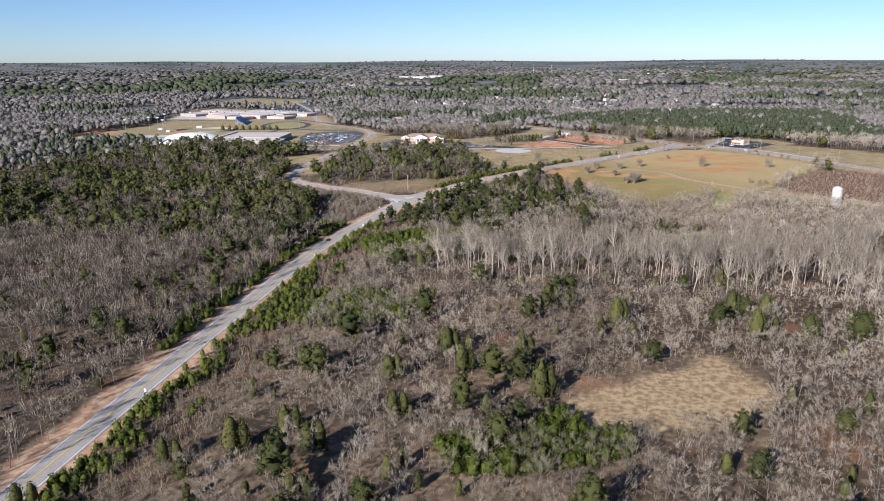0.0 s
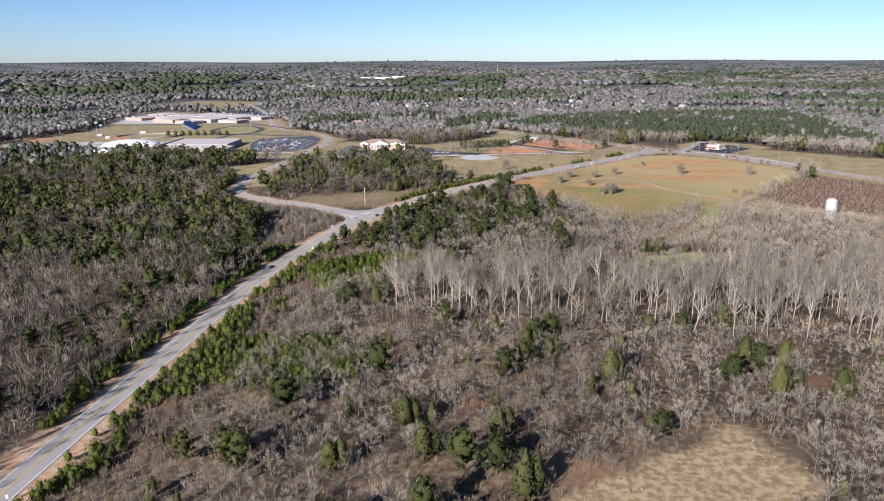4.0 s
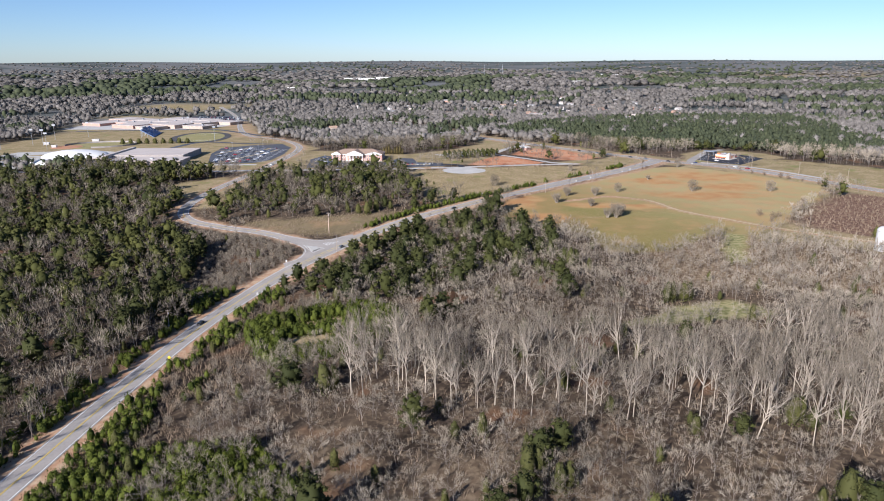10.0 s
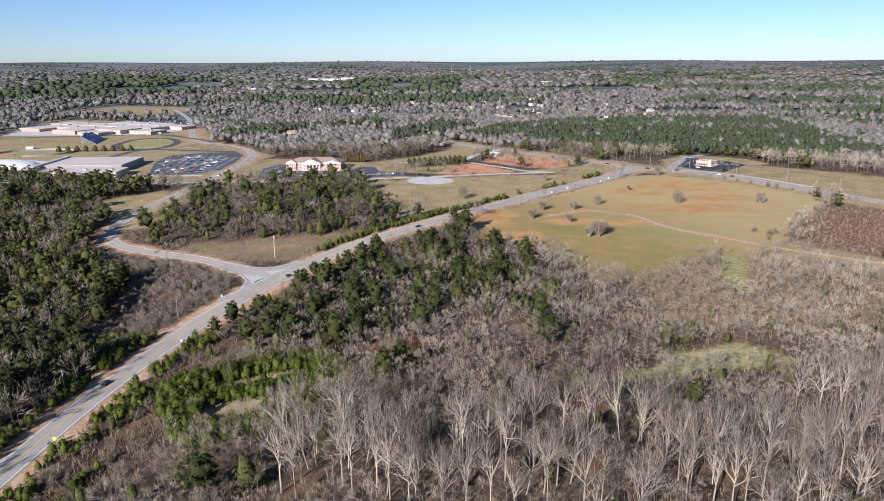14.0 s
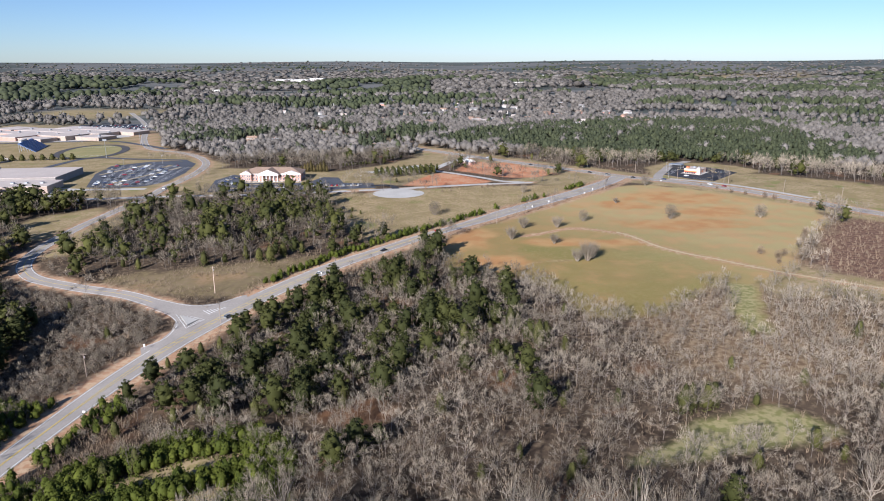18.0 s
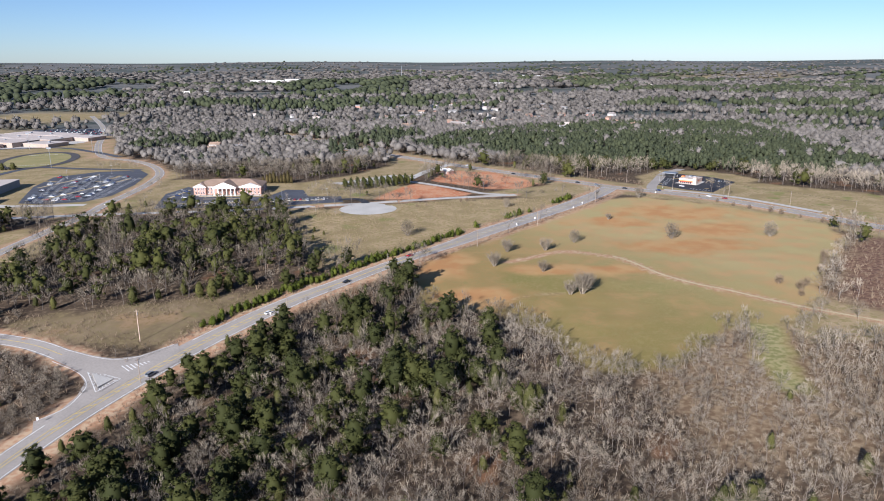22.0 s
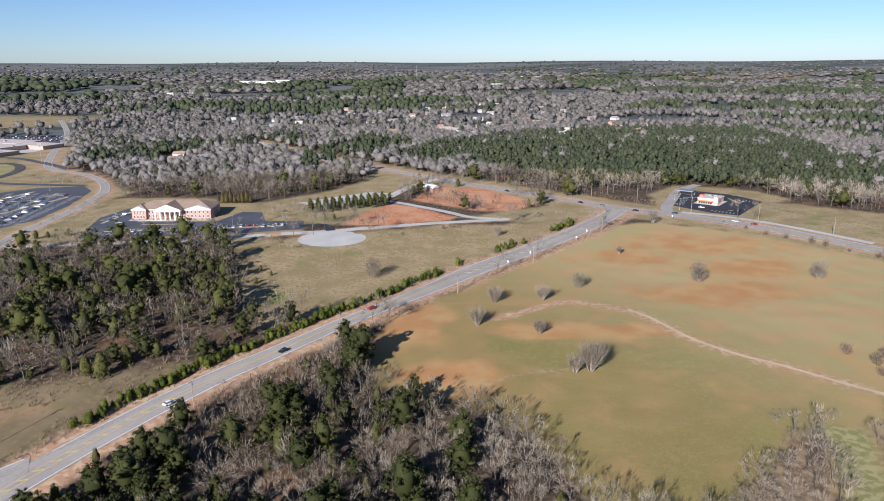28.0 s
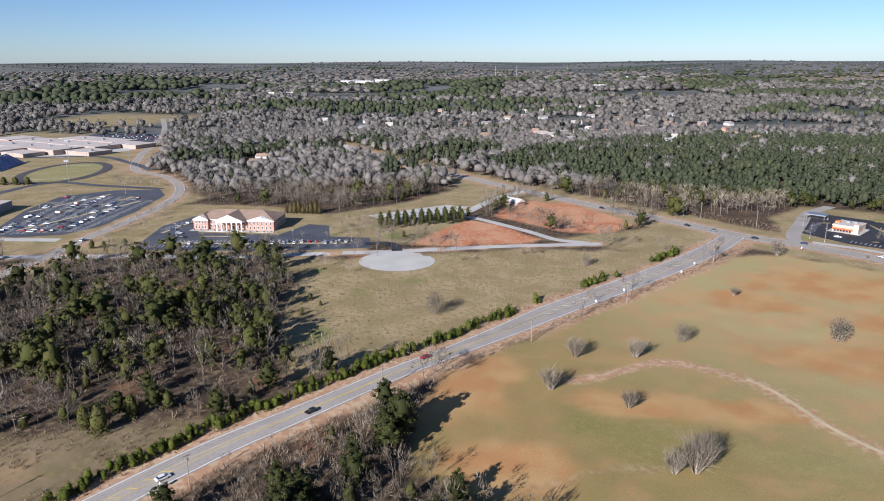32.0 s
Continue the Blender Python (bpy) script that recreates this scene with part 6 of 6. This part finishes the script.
rest.scale = (0.82, 0.82, 0.9)
canopy = thing("flat_canopy", 183 * G, 736 * G, -38, "grey flat-roofed open shelter on posts", "shelter")
part("roof", made(slab, -7, -4.5, 4.0, 7, 4.5, 4.7), M_STEEL, canopy, "grey flat roof")
for x in (-6, 6):
    for y in (-3.6, 3.6):
        part("post", made(tube, (x, y, -0.5), (x, y, 4.0), 0.2), M_STEEL, canopy)
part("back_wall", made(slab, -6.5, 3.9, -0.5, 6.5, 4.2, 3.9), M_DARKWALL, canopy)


def house(x, y, turn, w, d, wall_mat, roof_mat, label, h=3.2, rise=2.6, name="house", category="house", group="houses among the trees"):
    ob = thing(name, x * G, y * G, turn, label, category, group)
    part("wall", made(slab, -w / 2, -d / 2, -1, w / 2, d / 2, h), wall_mat, ob)
    bm = bmesh.new()
    gable_roof(bm, -w / 2, -d / 2, w / 2, d / 2, h, rise, 0.5, "x")
    part("roof", bm, roof_mat, ob)
    for k in (-0.3, 0.0, 0.3) if y < 1000 else ():
        sash(ob, k * w, -d / 2, 1.6, 1.2, 1.3)
    part("chimney", made(slab, w * 0.2, -0.4, h, w * 0.2 + 0.8, 0.4, h + rise + 0.9), M_BRICK, ob)
    return ob


house(9, 759, -40, 16, 9, M_BRICK, M_WHITEROOF, "low brick utility building with pale roof", name="brick_building", category="building")
for i, (x, y) in enumerate(spots):
    pale = i % 3 != 1
    house(x, y, hr.uniform(-60, 60), hr.uniform(12, 20), hr.uniform(8, 11), M_SIDING if pale else M_BRICK, (M_SHINGLE, M_GREYSHINGLE, M_DARKWALL, M_GREYSHINGLE, M_SHINGLE, M_MEMBRANE)[i % 6],
          "small house with " + ("pale siding" if pale else "brick walls") + " among bare trees", h=4.2, rise=3.2)
for x, y, w, d, h in ((-560, 2560, 150, 40, 14), (-470, 2520, 60, 30, 20), (-610, 2010, 90, 30, 8), (330, 2730, 120, 40, 9), (-300, 2640, 70, 30, 9), (640, 2420, 90, 30, 9), (180, 2300, 70, 26, 9)):
    ob = thing("warehouse", x * G, y * G, -8, "long pale warehouse far off among woods", "building", "warehouses far off")
    part("wall", made(slab, -w / 2, -d / 2, -6, w / 2, d / 2, h), M_SIDING, ob)
    part("roof", made(slab, -w / 2 - 1, -d / 2 - 1, h, w / 2 + 1, d / 2 + 1, h + 1), M_WHITEROOF, ob)

# ---- silo ----
silo = thing("silo", 181 * G, 411 * G, 0, "white farm silo with a domed top", "silo", lift=0)
part("wall", made(tube, (0, 0, -1), (0, 0, 14.5), 4.5, 4.5, 28), M_SILO, silo, "white stave wall")
for z in (3, 6, 9, 12):
    part("hoop", made(tube, (0, 0, z), (0, 0, z + 0.12), 4.54, 4.54, 28), M_STEEL, silo)
bm = bmesh.new()
vault(bm, 0, 0, 4.6, 4.6, 14.5, 3.6, 28, 6)
part("dome", bm, M_SILO, silo, "white domed cap")
silo.scale = (0.86, 0.86, 0.86)


# ---- poles, wires, signs ----
def utility_pole(x, y, h, turn, big=False):
    p = thing("utility_pole", x * G, y * G, turn, "tall pale wooden utility pole with a crossarm" if big else "weathered wooden utility pole with a crossarm", "utility pole", "utility poles along the roads")
    part("pole", made(tube, (0, 0, -0.5), (0, 0, h), 0.19, 0.12), M_POLE if not big else M_CREAM, p)
    part("crossarm", made(slab, -1.1, -0.07, h - 0.8, 1.1, 0.07, h - 0.62), M_POLE, p)
    for k in (-1.0, 0.0, 1.0):
        part("insulator", made(tube, (k, 0, h - 0.62 if k else h), (k, 0, h - 0.4 if k else h + 0.2), 0.06), M_STEEL, p)
    part("transformer", made(tube, (0.35, 0, h - 2.4), (0.35, 0, h - 1.5), 0.22), M_STEEL, p)
    return (x * G, y * G, gz(x * G, y * G) + h - 0.4)


def wires(name, ends, sag=0.9):
    """Slack cables from pole to pole."""
    bm = bmesh.new()
    for a, b in zip(ends[:-1], ends[1:]):
        a, b = Vector(a), Vector(b)
        side_ = Vector((b.y - a.y, a.x - b.x, 0)).normalized()
        for k in (-1.0, 0.0, 1.0):
            last = None
            for u in np.linspace(0, 1, 7):
                q = a.lerp(b, u) + side_ * k - Vector((0, 0, sag * 4 * u * (1 - u)))
                if last is not None:
                    tube(bm, last, q, 0.022, 0.022, 3)
                last = q
    return tagged(part(name, bm, M_TYRE), "thin dark power cables strung between poles", "cable", kind="structure")


row_a = [utility_pole(x, y, 11, t) for x, y, t in ((-90, 405, 60), (-54, 454, 50), (-19, 501, 45), (23, 541, 45), (59, 583, 45), (104, 640, 45))]
wires("cables_highway", row_a)
row_b = [utility_pole(x, y, 11, 0) for x, y in ((-125, 40), (-126, 81), (-127.5, 141), (-127.5, 197), (-129, 250), (-129, 300), (-121, 364))]
wires("cables_south", row_b)
row_c = [utility_pole(x, y, 12.5, 50) for x, y in ((-66, 912), (-22, 868), (20, 824), (58, 786), (90, 758), (118, 732), (143, 712), (168, 684), (196, 656), (222, 626), (246, 598))]
wires("cables_crossing", row_c)
utility_pole(-102, 434, 15.5, 10, True)


def light_post(x, y, h=9, turn=0):
    p = thing("lamp_post", x * G, y * G, turn, "slim grey car park lamp post", "lamp post", "lamp posts in the car parks")
    part("post", made(tube, (0, 0, -0.3), (0, 0, h), 0.11, 0.08), M_STEEL, p)
    part("lamp_head", made(slab, -0.9, -0.2, h - 0.05, 0.9, 0.2, h + 0.15), M_STEEL, p)
    part("base", made(tube, (0, 0, -0.3), (0, 0, 0.8), 0.3), M_CONCRETE, p)


for x, y in ((-98, 648), (-130, 646), (-165, 655), (-70, 656), (163, 690), (168, 684), (-270, 690), (-285, 740), (-250, 720), (-262, 765), (-240, 690), (170, 720)):
    light_post(x, y)


def road_sign(x, y, turn, mat, word, shape, size=0.75):
    p = thing("road_sign", x * G, y * G, turn, word, "road sign", "road signs beside the highway")
    part("post", made(tube, (0, 0, -0.3), (0, 0, 2.2), 0.05), M_STEEL, p)
    s = size
    pts = [(-s, 0), (0, -s), (s, 0), (0, s)] if shape == "diamond" else [(-s * 0.7, -s), (s * 0.7, -s), (s * 0.7, s), (-s * 0.7, s)]
    bm = bmesh.new()
    prism(bm, pts, -0.02, 0.02)
    bmesh.ops.rotate(bm, verts=bm.verts, cent=(0, 0, 0), matrix=Matrix.Rotation(math.pi / 2, 3, 'X'))
    bmesh.ops.translate(bm, verts=bm.verts, vec=(0, -0.08, 2.3))
    part("panel", bm, mat, p)


road_sign(-114, 271, 5, M_SIGNYELLOW, "yellow diamond warning sign on a steel post", "diamond", 0.9)
for x, y, t in ((-108, 338, 10), (-129, 300, 10), (-112, 118, 0), (47, 579, -40), (59, 593, -40), (86, 619, -40), (94, 632, -40), (-60, 452, -40), (-110, 383, 20), (150, 664, -50)):
    road_sign(x, y, t, M_WHITE, "small white rectangular sign on a steel post", "plate", 0.6)


# ---- single bushes and trees in the fields, hedges ----
def loose_plant(name, label, category, shape, mats, spots_, group):
    top = tagged(new(name), label, category, group)
    v, f, k = shape
    for part_name, which in (("stem", 0), ("crown", 1)):
        ff = f[k == which]
        used, back = np.unique(ff, return_inverse=True)
        new(part_name, mesh_of(part_name, v[used], back.reshape(-1, 3), np.full(len(used), 0.25), [mats[which]])).parent = top
    for i, (x, y, s) in enumerate(spots_):
        m4 = Matrix.LocRotScale((x * G, y * G, gz(x * G, y * G) - 0.05), Euler((0, 0, 2.1 * i)), (s, s, s))
        if i:
            copy_thing(top, m4).scale = (s, s, s)
        else:
            top.matrix_basis = m4


round_bush = dome_bush_shape(7.0, 950, 0.10)
wide_bush = bush_shape(7.6, 900, 0.075, 0.6)
loose_plant("field_bush", "round leafless grey-brown bush standing in the field", "bush", round_bush, (M_BARK, M_TWIG),
            [(125, 555, 1.75), (178, 558, 1.7), (73, 548, 1.4), (-13, 563, 1.75), (136, 655, 1.6), (46, 628, 1.2)], "bushes in the fields")
loose_plant("field_bush", "spreading pale leafless bush standing in the field", "bush", wide_bush, (M_BARK, M_TWIG),
            [(62, 472, 1.9), (65, 476, 1.6), (57, 471, 1.3), (37, 531, 1.4), (29, 508, 1.45), (56, 533, 1.35), (50, 500, 1.1), (102, 596, 0.8)], "bushes in the fields")
dark_bush = dome_bush_shape(5.0, 420, 0.12)
loose_plant("thorn_bush", "dark brown tangled thorn bush at the field edge", "bush", dark_bush, (M_BRUSH, M_BRUSH),
            [(146, 481, 1.3), (151, 473, 1.3), (156, 478, 1.1), (148, 466, 0.9), (177, 503, 1.4), (182, 512, 1.4), (186, 520, 1.1), (172, 497, 1.0), (204, 541, 1.0),
             (176, 655, 0.5), (182, 640, 0.8), (187, 627, 0.9), (194, 620, 0.9), (203, 611, 1.2), (207, 606, 1.1), (221, 586, 1.0), (214, 597, 0.7),
             (-10, 630, 0.5), (-4, 632, 0.5), (18, 643, 0.7), (22, 645, 0.8), (26, 646, 0.7), (9, 735, 0.5), (12, 728, 0.6)], "thorn bushes")
edge_tree = bare_shape(9.5, 9, 4, 330, wide=0.085, fat=0.40, foot=0.12)
loose_plant("field_edge_tree", "low spreading leafless tree at the field edge", "tree", edge_tree, (M_BARK, M_TWIG),
            [(110, 433, 0.9), (107, 428, 1.0), (119, 440, 0.6), (134, 437, 1.0), (130, 430, 1.1), (143, 447, 1.0), (148, 451, 0.9), (140, 438, 1.0), (156, 441, 1.0),
             (72, 403, 0.9), (64, 402, 0.8), (81, 406, 0.7), (88, 412, 0.8), (97, 420, 0.7), (106, 410, 0.9), (126, 412, 1.0), (133, 420, 1.1), (104, 440, 0.6),
             (-46, 513, 0.8), (-42, 508, 0.6), (-57, 605, 0.8), (-70, 612, 0.9), (-90, 626, 0.9), (-110, 628, 0.8), (-125, 629, 0.9), (-150, 624, 0.9),
             (-60, 672, 0.8), (-66, 680, 0.8), (-54, 668, 0.7), (-72, 690, 0.9), (-195, 690, 0.7), (-200, 705, 0.7), (-192, 670, 0.7), (-188, 650, 0.7), (-196, 640, 0.6)] + [(-168 + 9.5 * i, 629.5 + 1.1 * i + 1.5 * (i % 2), 0.55 + 0.12 * (i % 3)) for i in range(12)] + [(-150 + 13 * i, 655 + 1.6 * i, 0.5) for i in range(7)] + [(-206 + 3 * (i % 2), 650 + 9 * i, 0.6 + 0.1 * (i % 3)) for i in range(9)] + [(-84 + 8 * (i % 3), 668 + 5 * i, 0.8 + 0.1 * (i % 2)) for i in range(8)] + [(-252 - 5 * i, 792 + 3 * (i % 3), 0.9) for i in range(8)], "field edge trees")
lone_cedar = cedar_shape(7.5, 300, 0.45, 0.28)
loose_plant("lone_cedar", "dark green cedar standing alone on dry grass", "tree", lone_cedar, (M_DARKBARK, M_CEDAR),
            [(-118, 467, 1.3), (-88, 472, 1.5), (-94, 474, 1.1), (-101, 476, 1.0), (-110, 472, 0.8), (-84, 480, 1.2), (-76, 485, 1.1), (-62, 556, 0.5), (-58, 566, 0.4), (-64, 572, 0.5), (-195, 628, 0.8), (-190, 630, 0.6), (-181, 634, 0.7),
             (-45, 668, 0.6), (7, 741, 0.7), (-4, 738, 0.7), (-58, 795, 0.7), (-52, 798, 0.6)], "lone cedars")
pine_row = pine_shape(11.0, 14, 26, 0.42, 0.22, 0.08)
loose_plant("row_pine", "dark green pine in the row beside the red clay lot", "tree", pine_row, (M_DARKBARK, M_PINE),
            [(-64 + 46 * u + 2 * (i % 2), 697 + 22 * u - 5 * (i * 7 % 4) + 1.5 * (i % 3), 0.85 + 0.16 * (i * 5 % 5)) for i, u in enumerate(np.linspace(0, 1, 44))], "pines beside the clay lot")
column = cedar_shape(8.0, 240, 0.5, 0.19, 0.0)
loose_plant("columnar_evergreen", "rust-tinged columnar evergreen behind the brick office", "tree", column, (M_DARKBARK, M_HEDGE),
            [(-127 + 2.6 * i, 717 + 0.8 * (i % 2), 0.9 + 0.2 * (i * 5 % 4)) for i in range(9)], "columnar evergreens behind the office")
loose_plant("clipped_shrub", "dark clipped evergreen shrub in a row", "bush", cedar_shape(3.2, 120, 0.4, 0.42, 0.0), (M_DARKBARK, M_CEDAR),
            [(-98 + 2.6 * i, 749.5 + 1.6 * i, 1.0 + 0.15 * (i % 2)) for i in range(11)] + [(-425 + 8.5 * i, 778 + 1.5 * i, 2.4) for i in range(9)] +
            [(-162 + 4 * i, 669, 0.35) for i in range(12)], "clipped shrubs")
for i in range(3):
    far_mast = thing("radio_mast", (-120 + 60 * i * i) * G, (2600 + 200 * i) * G, 0, "thin grey radio mast on the far skyline", "mast", "radio masts")
    part("mast", made(tube, (0, 0, -5), (0, 0, 60 - 8 * i), 0.9, 0.4, 4), M_STEEL, far_mast)
